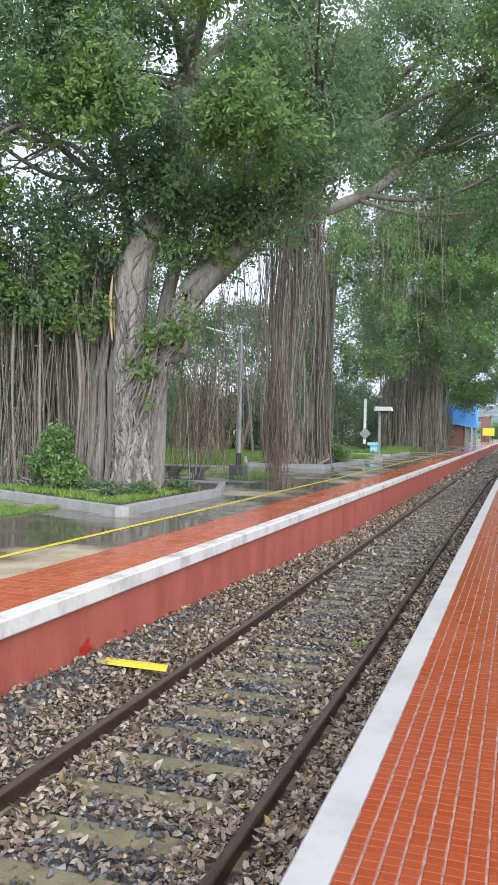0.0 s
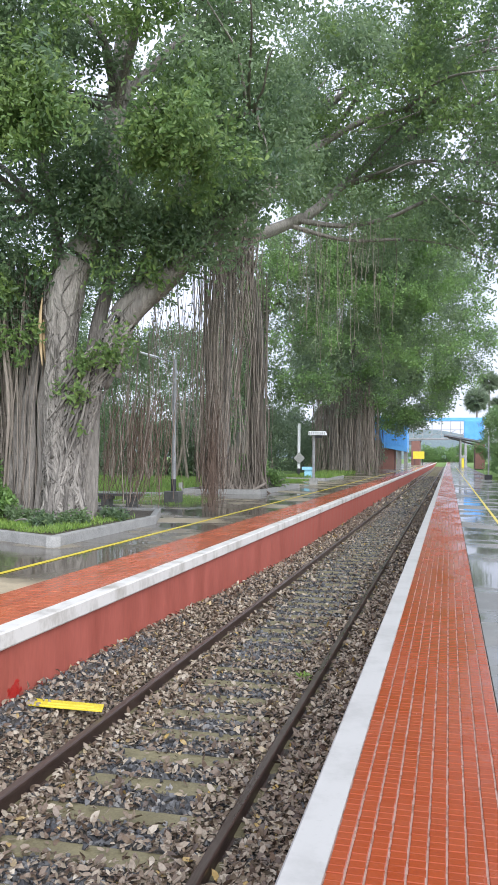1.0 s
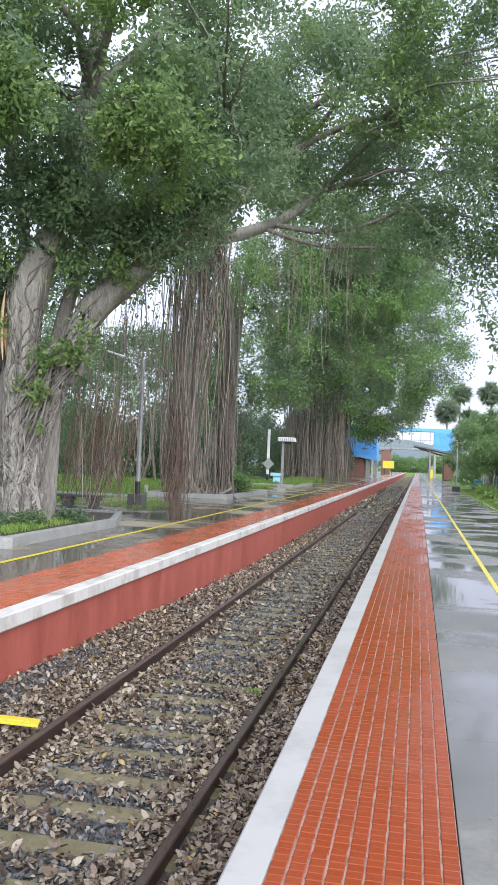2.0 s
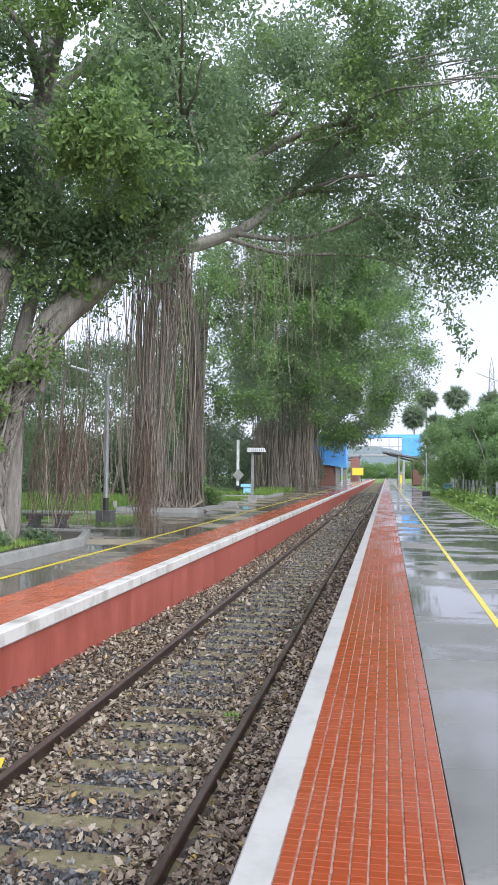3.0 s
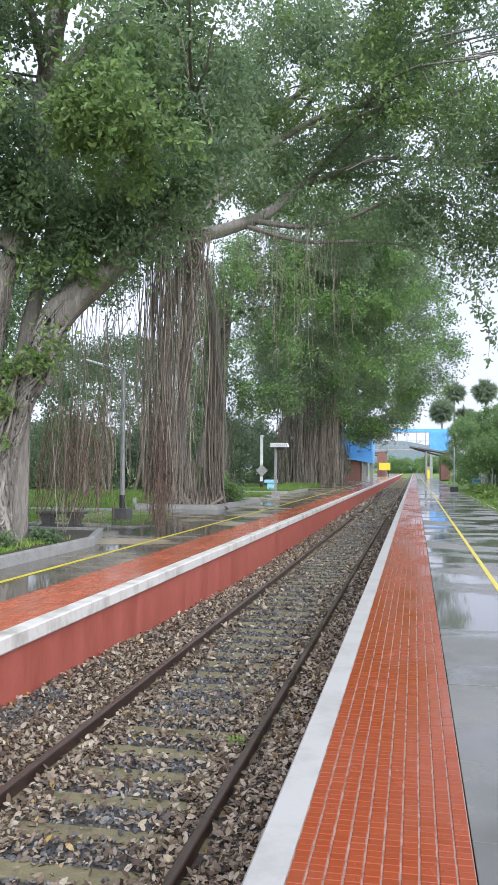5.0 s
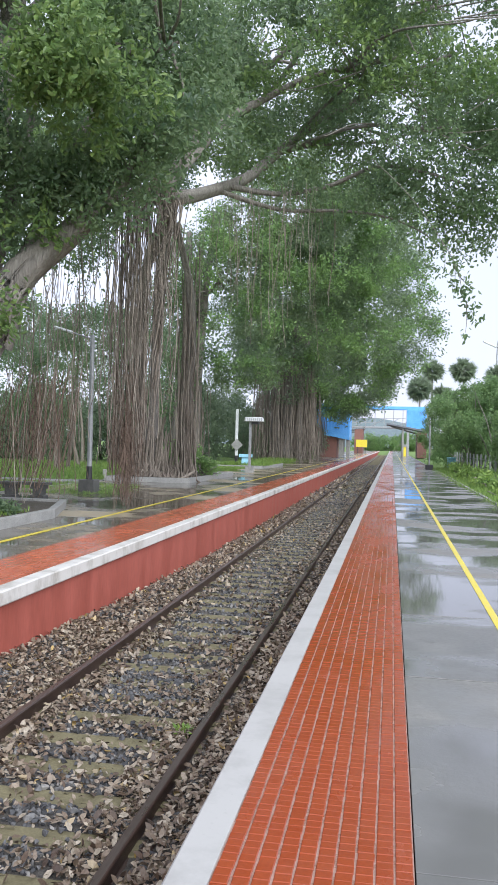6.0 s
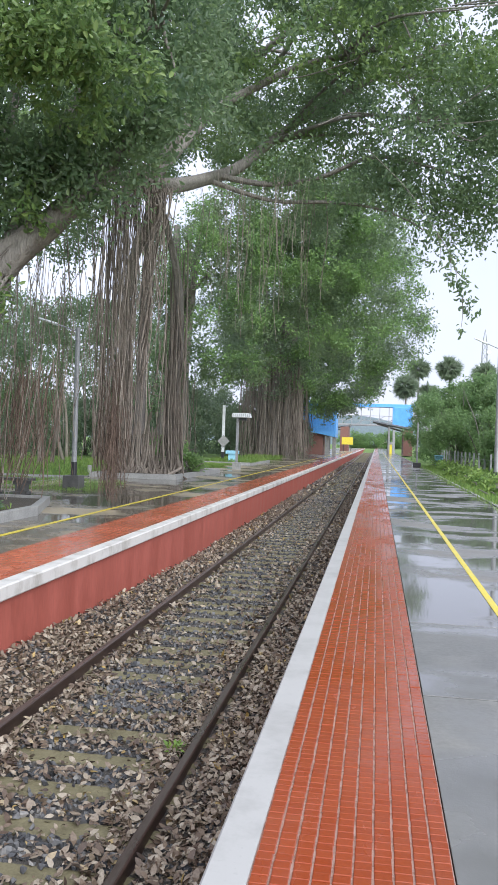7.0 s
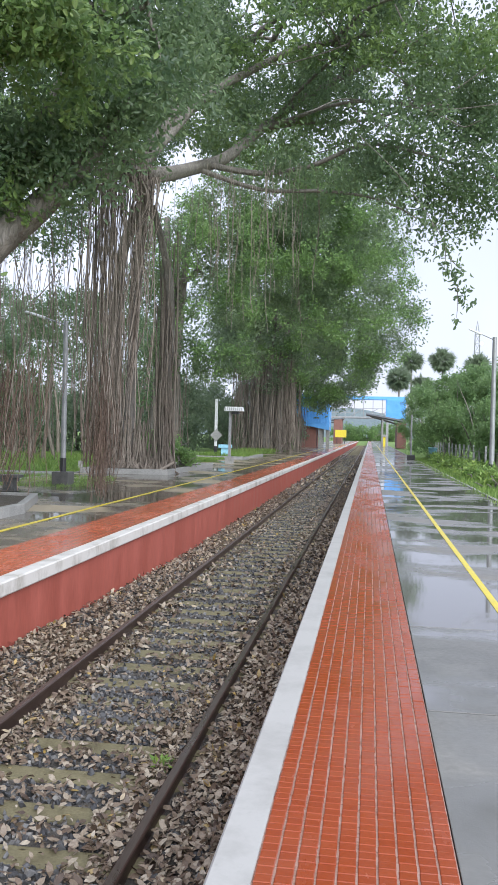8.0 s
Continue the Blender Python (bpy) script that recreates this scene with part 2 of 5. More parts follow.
def part(name, bm, mat, parent=None, label="", smooth=False):
    me = bpy.data.meshes.new(name)
    bm.to_mesh(me)
    bm.free()
    if smooth:
        me.polygons.foreach_set("use_smooth", [True] * len(me.polygons))
    return link_mesh(name, me, mat, parent, label)


class Geo:
    """Gathers vertices and faces (all of one size) of many small shapes."""

    def __init__(self):
        self.v, self.f, self.n = [], [], 0

    def add(self, v, f):
        self.v.append(np.asarray(v, float))
        self.f.append(np.asarray(f, int) + self.n)
        self.n += len(v)

    def mesh(self, name, smooth=True):
        v, f = np.concatenate(self.v), np.concatenate(self.f)
        me = bpy.data.meshes.new(name)
        me.vertices.add(len(v))
        me.vertices.foreach_set("co", v.astype(np.float32).ravel())
        k = f.shape[1]
        me.loops.add(f.size)
        me.loops.foreach_set("vertex_index", f.astype(np.int32).ravel())
        me.polygons.add(len(f))
        me.polygons.foreach_set("loop_start", np.arange(0, f.size, k, dtype=np.int32))
        me.polygons.foreach_set("use_smooth", np.full(len(f), smooth))
        me.update(calc_edges=True)
        return me

    def part(self, name, mat, parent=None, label="", smooth=True):
        return link_mesh(name, self.mesh(name, smooth), mat, parent, label)


def box(bm, x0, x1, y0, y1, z0, z1, bevel=0.0):
    r = bmesh.ops.create_cube(bm, size=1, matrix=Matrix.Translation(((x0 + x1) / 2, (y0 + y1) / 2, (z0 + z1) / 2)) @ Matrix.Diagonal((x1 - x0, y1 - y0, z1 - z0, 1)))
    if bevel:
        es = list({e for v in r["verts"] for e in v.link_edges})
        bmesh.ops.bevel(bm, geom=es, offset=bevel, segments=2, profile=0.6, affect="EDGES")
    return bm


def boxed(name, dims, mat, parent, bevel=0.0, label=""):
    return part(name, box(bmesh.new(), *dims, bevel), mat, parent, label)


def rod(bm, a, b, r, r2=None, sides=12):
    a, b = Vector(a), Vector(b)
    d = b - a
    bmesh.ops.create_cone(bm, cap_ends=True, segments=sides, radius1=r, radius2=r if r2 is None else r2, depth=d.length,
                          matrix=Matrix.Translation((a + b) / 2) @ d.to_track_quat("Z", "Y").to_matrix().to_4x4())
    return bm


def extruded(name, profile, y0, y1, mat, parent=None, label=""):
    """A profile of (x, z) points drawn along y."""
    bm = bmesh.new()
    a = [bm.verts.new((x, y0, z)) for x, z in profile]
    b = [bm.verts.new((x, y1, z)) for x, z in profile]
    k = len(profile)
    for i in range(k):
        bm.faces.new((a[i], a[(i + 1) % k], b[(i + 1) % k], b[i]))
    bm.faces.new(a[::-1])
    bm.faces.new(b)
    bmesh.ops.recalc_face_normals(bm, faces=bm.faces)
    return part(name, bm, mat, parent, label)


rng = np.random.default_rng(7)


def tube(geo, pts, radii, sides=6, lumps=0.0):
    """A tapered tube of quads along pts, with an optional uneven girth."""
    pts, radii = np.asarray(pts, float), np.asarray(radii, float)
    n = len(pts)
    d = np.gradient(pts, axis=0)
    d /= np.linalg.norm(d, axis=1)[:, None] + 1e-9
    ref = np.where(np.abs(d[:, 2:3]) > 0.9, np.array([[1.0, 0, 0]]), np.array([[0, 0, 1.0]]))
    u = np.cross(d, ref)
    u /= np.linalg.norm(u, axis=1)[:, None] + 1e-9
    w = np.cross(d, u)
    a = np.linspace(0, 2 * np.pi, sides, endpoint=False)
    rr = radii[:, None] * np.ones(sides)
    if lumps:
        ph = rng.uniform(0, 6.28, 3)
        s = np.arange(n)[:, None]
        rr = rr * (1 + lumps * (np.sin(3 * a + ph[0] + s * 0.25) + 0.7 * np.sin(5 * a + ph[1] - s * 0.2) + 0.5 * np.sin(8 * a + ph[2] + s * 0.15)))
    v = pts[:, None, :] + rr[..., None] * (np.cos(a)[None, :, None] * u[:, None, :] + np.sin(a)[None, :, None] * w[:, None, :])
    i, j = np.meshgrid(np.arange(n - 1), np.arange(sides), indexing="ij")
    f = np.stack([i * sides + j, i * sides + (j + 1) % sides, (i + 1) * sides + (j + 1) % sides, (i + 1) * sides + j], -1).reshape(-1, 4)
    geo.add(v.reshape(-1, 3), f)


def smooth_path(ctrl, n, wob=0.0):
    """A curve through the control points, with an uneven course."""
    c = np.asarray(ctrl, float)
    t = np.linspace(0, len(c) - 1, n)
    out = []
    for x in t:
        k = min(int(x), len(c) - 2)
        f = x - k
        p0, p1, p2, p3 = c[max(k - 1, 0)], c[k], c[k + 1], c[min(k + 2, len(c) - 1)]
        out.append(0.5 * (2 * p1 + (p2 - p0) * f + (2 * p0 - 5 * p1 + 4 * p2 - p3) * f * f + (3 * p1 - p0 - 3 * p2 + p3) * f ** 3))
    out = np.array(out)
    if wob:
        for k in range(3):
            out[:, k] += wob * np.sin(np.linspace(0, rng.uniform(5, 11), n) + rng.uniform(0, 6.28)) * np.linspace(0.2, 1, n)
    return out


def unit(a):
    return a / (np.linalg.norm(a, axis=-1, keepdims=True) + 1e-9)


def oval_leaves(geo, pos, along, length, width=0.5, fold=0.14):
    """Oval leaves folded along the rib: six outline points and four triangles each."""
    n = len(pos)
    along = unit(along)
    side = unit(np.cross(along, rng.normal(size=(n, 3))))
    up = np.cross(side, along)
    L = length[:, None]
    w, f = side * L * width * 0.5, up * L * fold
    low, high, tip = pos + along * L * 0.28, pos + along * L * 0.68, pos + along * L - up * L * 0.1
    v = np.stack([pos, low + w * 0.9 + f, high + w * 0.85 + f, tip, high - w * 0.85 + f, low - w * 0.9 + f], 1).reshape(-1, 3)
    k = np.arange(n)[:, None] * 6
    f = np.concatenate([k + [q] for q in ([0, 1, 2], [0, 2, 3], [0, 3, 4], [0, 4, 5])], 1).reshape(-1, 3)
    geo.add(v, f)


def leaves(geo, pos, along, length, width=0.5, fold=0.18):
    """Folded pointed leaves: two triangles each."""
    n = len(pos)
    along = unit(along)
    side = unit(np.cross(along, rng.normal(size=(n, 3))))
    up = np.cross(side, along)
    L = length[:, None]
    mid = pos + along * L * 0.45
    tip = pos + along * L - up * L * 0.08
    a = mid + side * L * width * 0.5 + up * L * fold
    b = mid - side * L * width * 0.5 + up * L * fold
    v = np.stack([pos, a, tip, b], 1).reshape(-1, 3)
    k = np.arange(n)[:, None] * 4
    f = np.concatenate([k + [[0, 1, 2]], k + [[0, 2, 3]]], 1).reshape(-1, 3)
    geo.add(v, f)


def flakes(geo, pos, along, length, width, curl):
    """Curled dry leaves: four triangles each."""
    n = len(pos)
    along = unit(along)
    side = unit(np.cross(along, rng.normal(size=(n, 3)) * (0.5, 0.5, 0.2) + (0, 0, 1.0)))
    up = np.cross(side, along)
    L = length[:, None]
    w = side * L * width * 0.5
    c = up * L * (curl * rng.uniform(-0.4, 1.0, (n, 1)))
    v = np.stack([pos, pos + along * L * 0.28 + w * 0.85 + c, pos + along * L * 0.66 + w * 0.8 + c, pos + along * L + c * 0.7, pos + along * L * 0.66 - w * 0.8 + c, pos + along * L * 0.28 - w * 0.85 + c], 1).reshape(-1, 3)
    k = np.arange(n)[:, None] * 6
    f = np.concatenate([k + [q] for q in ([0, 1, 5], [1, 2, 5], [2, 4, 5], [2, 3, 4])], 1).reshape(-1, 3)
    geo.add(v, f)


def sprays(geo, centres, per, spread, length, droop=0.5, outward=None, width=0.5, shape=leaves):
    """Clumps of leaves round the ends of twigs."""
    m = len(centres)
    c = np.repeat(centres, per, axis=0)
    twig = unit(rng.normal(size=(m, 3)) * (1, 1, 0.5) + (0, 0, -0.25 * droop) + (0 if outward is None else outward))
    tw = np.repeat(twig, per, axis=0)
    s = rng.uniform(-1, 1, (m * per, 1))
    pos = c + tw * s * spread * 1.3 + rng.normal(size=(m * per, 3)) * spread * 0.42
    al = tw * 0.7 + rng.normal(size=(m * per, 3)) * 0.75 + (0, 0, -droop)
    shape(geo, pos, al, length * rng.uniform(0.65, 1.25, m * per), width)


def crown_points(ellipsoids, count, gap=0.0, freq=0.35, shell=0.0):
    """Places for clumps inside a union of ellipsoids, thinned out into lumps with gaps between them."""
    vol = np.array([e[3] * e[4] * e[5] for e in ellipsoids])
    out = []
    for e, k in zip(ellipsoids, (count * vol / vol.sum()).astype(int)):
        p = unit(rng.normal(size=(k * 3, 3))) * (rng.uniform(shell, 1, (k * 3, 1)) ** (1 / 3))
        p = p * e[3:6] + e[:3]
        keep = [q for q in p if noise.noise(Vector(q) * freq) > gap]
        out += keep[:k]
    return np.array(out)

# ---- ground and platforms ----
ZL, ZR = 0.86, 0.967
END = 300.0


def ground_height(x, y):
    if abs(x) < 1.86 and y < END:
        return -0.45
    if x < 0:
        return 0.78 if y < END + 5 else 0.3
    return 0.78 if x < 9 or y > END else 0.7


xs = [-2500, -400, -120, -60, -40, -30, -22, -16, -12, -1.95, -1.85, 1.85, 1.95, 5, 6, 8, 10, 14, 20, 40, 120, 400, 2500]
ys = [-2500, -300, -60, -20, 0, 20, 40, 60, 90, 130, 170, 230, END, END + 0.2, 340, 500, 1200, 2500]
gbm = bmesh.new()
grid = [[gbm.verts.new((x, y, ground_height(x, y) + (0.05 * noise.noise(Vector((x * 0.2, y * 0.2, 0))) if abs(x) > 7 else 0))) for y in ys] for x in xs]
for i in range(len(xs) - 1):
    for j in range(len(ys) - 1):
        gbm.faces.new((grid[i][j], grid[i + 1][j], grid[i + 1][j + 1], grid[i][j + 1]))
ground = tagged(part("ground", gbm, M_GROUND), "green grassy ground beyond the platforms, wet soil", "ground", kind="structure")

plat_r = thing("platform_right", (0, 0, 0), "railway platform with wet grey concrete, red tiles and a white edge", "platform", kind="structure")
extruded("retaining_wall", [(1.80, -0.5), (2.05, -0.5), (2.05, ZR - 0.16), (1.80, ZR - 0.16)], -40, END, M_REDWALL, plat_r, "red painted platform wall")
extruded("coping", [(1.725, ZR - 0.15), (1.89, ZR - 0.15), (1.89, ZR + 0.004), (1.735, ZR + 0.004), (1.725, ZR - 0.006)], -40, END, M_WHITE, plat_r, "white painted platform coping")
extruded("tile_bed", [(1.89, ZR - 0.2), (2.632, ZR - 0.2), (2.632, ZR - 0.006), (1.89, ZR - 0.006)], -40, END, M_GROUT_GLINT, plat_r, "mortar bed between red tiles")
extruded("sub_base", [(2.05, -0.4), (5.55, -0.4), (5.55, ZR - 0.11), (2.05, ZR - 0.22)], -40, END, M_KERB, plat_r)
extruded("edge_kerb", [(5.50, 0.5), (5.62, 0.5), (5.62, ZR + 0.02), (5.51, ZR + 0.025)], -40, END, M_KERB, plat_r, "weathered concrete edge of the platform")
joints = [-40, -12, -6, -3.2, 0.4, 3.4, 6.0, 8.69, 10.85, 14.7, 17.6, 20.5, 23.4, 26.5, 29.6, 33, 36.5, 40, 44, 48, 53, 58, 64, 72, 82, 95, 115, 150, END]
for a, b in zip(joints, joints[1:]):
    boxed("concrete_slab", (2.637, 5.495, a + 0.006, b - 0.006, ZR - 0.1, ZR + rng.uniform(-0.002, 0.002)), M_CONC_DULL if 8 < a < 10 else M_CONC_SMOOTH if 2 < a < 8 else M_CONC_R, plat_r, 0.004)
extruded("yellow_line", [(3.465, ZR + 0.003), (3.535, ZR + 0.003), (3.535, ZR + 0.006), (3.465, ZR + 0.006)], -40, 165, M_YELLOW, plat_r, "yellow painted safety line")

plat_l = thing("platform_left", (0, 0, 0), "opposite railway platform with red wall, white coping and wet paving", "platform", kind="structure")
extruded("retaining_wall", [(-1.95, -0.5), (-1.76, -0.5), (-1.74, ZL - 0.17), (-1.95, ZL - 0.17)], -40, END, M_REDWALL, plat_l, "faded red painted platform wall")
extruded("coping", [(-1.88, ZL - 0.165), (-1.69, ZL - 0.165), (-1.68, ZL - 0.15), (-1.68, ZL - 0.012), (-1.695, ZL + 0.004), (-1.88, ZL + 0.004)], -40, END, M_COPING, plat_l, "chipped white painted coping")
extruded("tile_bed", [(-2.82, ZL - 0.2), (-1.88, ZL - 0.2), (-1.88, ZL - 0.006), (-2.82, ZL - 0.006)], -40, END, M_GROUT_GLINT, plat_l, "mortar bed between red tiles")
jl = [-40, -10, -2, 4, 8.2, 11.6, 15.0, 18.4, 22, 26, 30, 35, 40, 46, 53, 62, 75, 95, 130, END]
for a, b in zip(jl, jl[1:]):
    boxed("concrete_slab", (-9.2, -2.825, a + 0.006, b - 0.006, ZL - 0.12, ZL + rng.uniform(-0.003, 0.001)), M_CONC_L, plat_l, 0.005)
extruded("yellow_line", [(-3.76, ZL + 0.003), (-3.66, ZL + 0.003), (-3.66, ZL + 0.006), (-3.76, ZL + 0.006)], -40, 165, M_YELLOW, plat_l, "yellow painted safety line")
extruded("back_kerb", [(-9.35, 0.6), (-9.2, 0.6), (-9.2, ZL + 0.03), (-9.35, ZL + 0.03)], -40, END, M_KERB, plat_l)

# ---- track ----
track = thing("railway_track", (0, 0, 0), "rusty railway track on concrete sleepers in leaf-strewn ballast", "railway track")
RAIL = [(-0.07, -0.172), (0.07, -0.172), (0.07, -0.160), (0.012, -0.143), (0.010, -0.045), (0.034, -0.034), (0.036, -0.008), (0.030, 0.0), (-0.030, 0.0), (-0.036, -0.008), (-0.034, -0.034), (-0.010, -0.045), (-0.012, -0.143), (-0.07, -0.160)]
for x in (-0.873, 0.873):
    r = extruded("rail", [(x + a, b) for a, b in RAIL], -40, 420, M_RAIL, track, "rusty brown steel rail")
    extruded("running_surface", [(x - 0.026, 0.0), (x + 0.026, 0.0), (x + 0.024, 0.002), (x - 0.024, 0.002)], -40, 420, M_RAILTOP, r, "worn rail head")
sb = bmesh.new()
box(sb, -1.375, 1.375, -0.125, 0.125, -0.34, -0.135, 0.02)
for v in sb.verts:
    if abs(v.co.x) < 0.5 and v.co.z > -0.2:
        v.co.z -= 0.012
sme = bpy.data.meshes.new("sleeper")
sb.to_mesh(sme)
sb.free()
sme.materials.append(M_SLEEPER)
cb = bmesh.new()
box(cb, -0.05, 0.05, -0.06, 0.06, 0.0, 0.03, 0.01)
rod(cb, (-0.03, -0.05, 0.035), (-0.03, 0.05, 0.035), 0.012, None, 8)
rod(cb, (0.03, -0.05, 0.035), (0.03, 0.05, 0.035), 0.012, None, 8)
clip = bpy.data.meshes.new("rail_clip")
cb.to_mesh(clip)
cb.free()
clip.materials.append(M_RAIL)
far = bmesh.new()
for k in range(-16, 490):
    y = 4.49 + 0.603 * (k - 1)
    if k < 75:
        s = new("sleeper", sme)
        s.parent, s.location = track, (0, y, 0)
        s.rotation_euler = (0, 0, rng.normal() * 0.006)
        if 0 <= k < 20:
            for x in (-0.99, -0.75, 0.75, 0.99):
                c = new("rail_clip", clip)
                c.parent, c.location = s, (x, 0, -0.148)
    else:
        box(far, -1.375, 1.375, y - 0.125, y + 0.125, -0.34, -0.135)
tagged(part("far_sleeper", far, M_SLEEPER, track), kind="stuff")


def bed_height(x, y):
    """The ballast: low between the rails, heaped against the opposite platform's wall."""
    h = -0.155
    if x < -1.0:
        heap = 0.30 if y < 8 else max(-0.02, 0.30 - (y - 8) * 0.024)
        h += heap * min(1, max(0, (-1.0 - x) / 0.65)) ** 1.2
    if x > 1.0:
        h += 0.03
    return h


bx = np.concatenate([np.linspace(-1.85, -0.95, 10), np.linspace(-0.8, 1.85, 14)])
by = np.concatenate([np.linspace(-6, 40, 180), np.linspace(41, 420, 60)])
bed = bmesh.new()
vs = [[bed.verts.new((x, y, bed_height(x, y) + 0.025 * noise.noise(Vector((x * 5, y * 5, 0))))) for y in by] for x in bx]
for i in range(len(bx) - 1):
    for j in range(len(by) - 1):
        bed.faces.new((vs[i][j], vs[i + 1][j], vs[i + 1][j + 1], vs[i][j + 1]))
ballast = tagged(part("ballast", bed, M_BED, None, "", True), "grey crushed-stone ballast with dead leaves between the rails", "ballast", kind="structure")


def stone_shape(seed, k=12):
    r = np.random.default_rng(seed)
    bm = bmesh.new()
    for q in unit(r.normal(size=(k, 3))) * r.uniform(0.75, 1.1, (k, 1)) * (1, r.uniform(0.65, 0.95), r.uniform(0.5, 0.8)):
        bm.verts.new(q)
    bmesh.ops.convex_hull(bm, input=bm.verts)
    for v in [v for v in bm.verts if not v.link_faces]:
        bm.verts.remove(v)
    bmesh.ops.triangulate(bm, faces=bm.faces)
    bm.verts.ensure_lookup_table()
    bm.verts.index_update()
    out = np.array([v.co[:] for v in bm.verts]), np.array([[v.index for v in f.verts] for f in bm.faces])
    bm.free()
    return out


SHAPES = [stone_shape(s, 11) for s in range(12)]
SMALL = [stone_shape(s + 50, 7) for s in range(10)]


def turn(r):
    q = r.normal(size=4)
    w, x, y, z = q / np.linalg.norm(q)
    return np.array([[1 - 2 * (y * y + z * z), 2 * (x * y - z * w), 2 * (x * z + y * w)], [2 * (x * y + z * w), 1 - 2 * (x * x + z * z), 2 * (y * z - x * w)], [2 * (x * z - y * w), 2 * (y * z + x * w), 1 - 2 * (x * x + y * y)]])


def strew(geo, shapes, count, y0, y1, size, fall=1.0):
    for _ in range(count):
        y = y0 + (y1 - y0) * rng.uniform() ** fall
        x = rng.uniform(-1.74, 1.76)
        if 0.80 < abs(x) < 0.945:
            continue
        on = abs((y - 4.49) / 0.603 - round((y - 4.49) / 0.603)) < 0.20 and abs(x) < 1.3
        if on and rng.uniform() < (0.93 if y < 11 else 0.72):
            continue
        v, f = shapes[rng.integers(len(shapes))]
        s = size * rng.uniform(0.55, 1.25)
        z = (-0.13 if on else bed_height(x, y)) + s * 0.3
        geo.add(v @ turn(rng).T * s + (x, y, z), f)


# ---- banyan trees ----
def limb(geo, ctrl, r0, r1, n=26, sides=12, lumps=0.08, wob=0.05, bulge=1.0):
    tube(geo, smooth_path(ctrl, n, wob), (r1 + (r0 - r1) * (1 - np.linspace(0, 1, n) ** bulge)) * (1 + 0.04 * np.sin(np.arange(n) * 0.5)), sides, lumps)


def hanging(geo, top, bottom, r, n=14, wob=0.06, sides=5):
    p = smooth_path([top, (np.asarray(top) * 0.5 + np.asarray(bottom) * 0.5) + rng.normal(size=3) * (0.1, 0.1, 0), bottom], n, wob)
    tube(geo, p, r * (1 + 0.25 * np.sin(np.linspace(0, 9, n) + rng.uniform(0, 6))), sides)


class Roots:
    """Hanging roots: the stout ones as parts of their own, the thin ones joined into a curtain."""

    def __init__(self, tree, limit=90):
        self.tree, self.limit, self.g = tree, limit, Geo()

    def hang(self, top, bottom, r, n=14, wob=0.06, sides=5):
        if r > 0.03 and self.limit > 0:
            self.limit -= 1
            g = Geo()
            hanging(g, top, bottom, r, n, wob, 7)
            g.part("aerial_root", M_ROOT, self.tree)
        else:
            hanging(self.g, top, bottom, r, n, wob, sides)

    def finish(self, label):
        tagged(self.g.part("root_curtain", M_ROOT, self.tree, label), kind="stuff")


def boughs(tree, start, targets, r0):
    for t in targets:
        geo = Geo()
        s = np.asarray(start, float)
        t = np.asarray(t, float)
        m = s * 0.45 + t * 0.55 + rng.normal(size=3) * 0.5 + (0, 0, 0.5)
        limb(geo, [s, s * 0.75 + m * 0.25, m, t], r0, r0 * 0.22, 22, 8, 0.05, 0.12)
        for _ in range(5):
            b = m + (t - m) * rng.uniform(0, 0.9)
            e = b + rng.normal(size=3) * (1.6, 1.6, 0.7) + (t - s) * 0.12
            limb(geo, [b, b * 0.5 + e * 0.5 + rng.normal(size=3) * 0.15, e], r0 * 0.28, 0.015, 10, 5, 0, 0.05)
        geo.part("bough", M_BARK, tree)


def banyan(loc, label, trunk_fn, crown_fn):
    t = thing("banyan_tree", loc, label, "tree", "banyan trees along the platform")
    trunk_fn(t)
    crown_fn(t)
    return t


# The nearest tree: trunk, grown over with roots, in the kerbed bed
T1 = np.array((-6.15, 17.5, 0.95))


def plait(g, line, radius, count, z_low, z_high, a0, a1, thin, thick):
    """Wavy roots that cling to a trunk: each follows the trunk's line round its girth and tapers out at both ends."""
    for k in range(count):
        z1 = rng.uniform(z_low + 0.6, z_high)
        z0 = max(z_low, z1 - rng.uniform(0.8, 3.2))
        n = 22
        tt = np.linspace(0, 1, n)
        zz = z1 + (z0 - z1) * tt
        a = rng.uniform(a0, a1)
        aa = a + rng.normal() * 0.7 * tt + 0.22 * np.sin(tt * rng.uniform(5, 13) + rng.uniform(0, 6)) + 0.09 * np.sin(tt * rng.uniform(15, 24) + rng.uniform(0, 6))
        cx, cy = np.interp(zz, line[:, 2], line[:, 0]), np.interp(zz, line[:, 2], line[:, 1])
        rr = np.interp(zz, *radius) * rng.uniform(0.97, 1.08)
        p = np.stack([cx + np.cos(aa) * rr, cy + np.sin(aa) * rr, zz], 1)
        r = rng.uniform(thin, thick) * np.clip(np.minimum(tt * 6, 1), 0.15, 1) * np.clip(np.minimum((1 - tt) * 9 + (z0 <= z_low), 1), 0.12, 1)
        tube(g, p, r * (1 + 0.2 * np.sin(tt * 20 + a)), 7, 0.06)


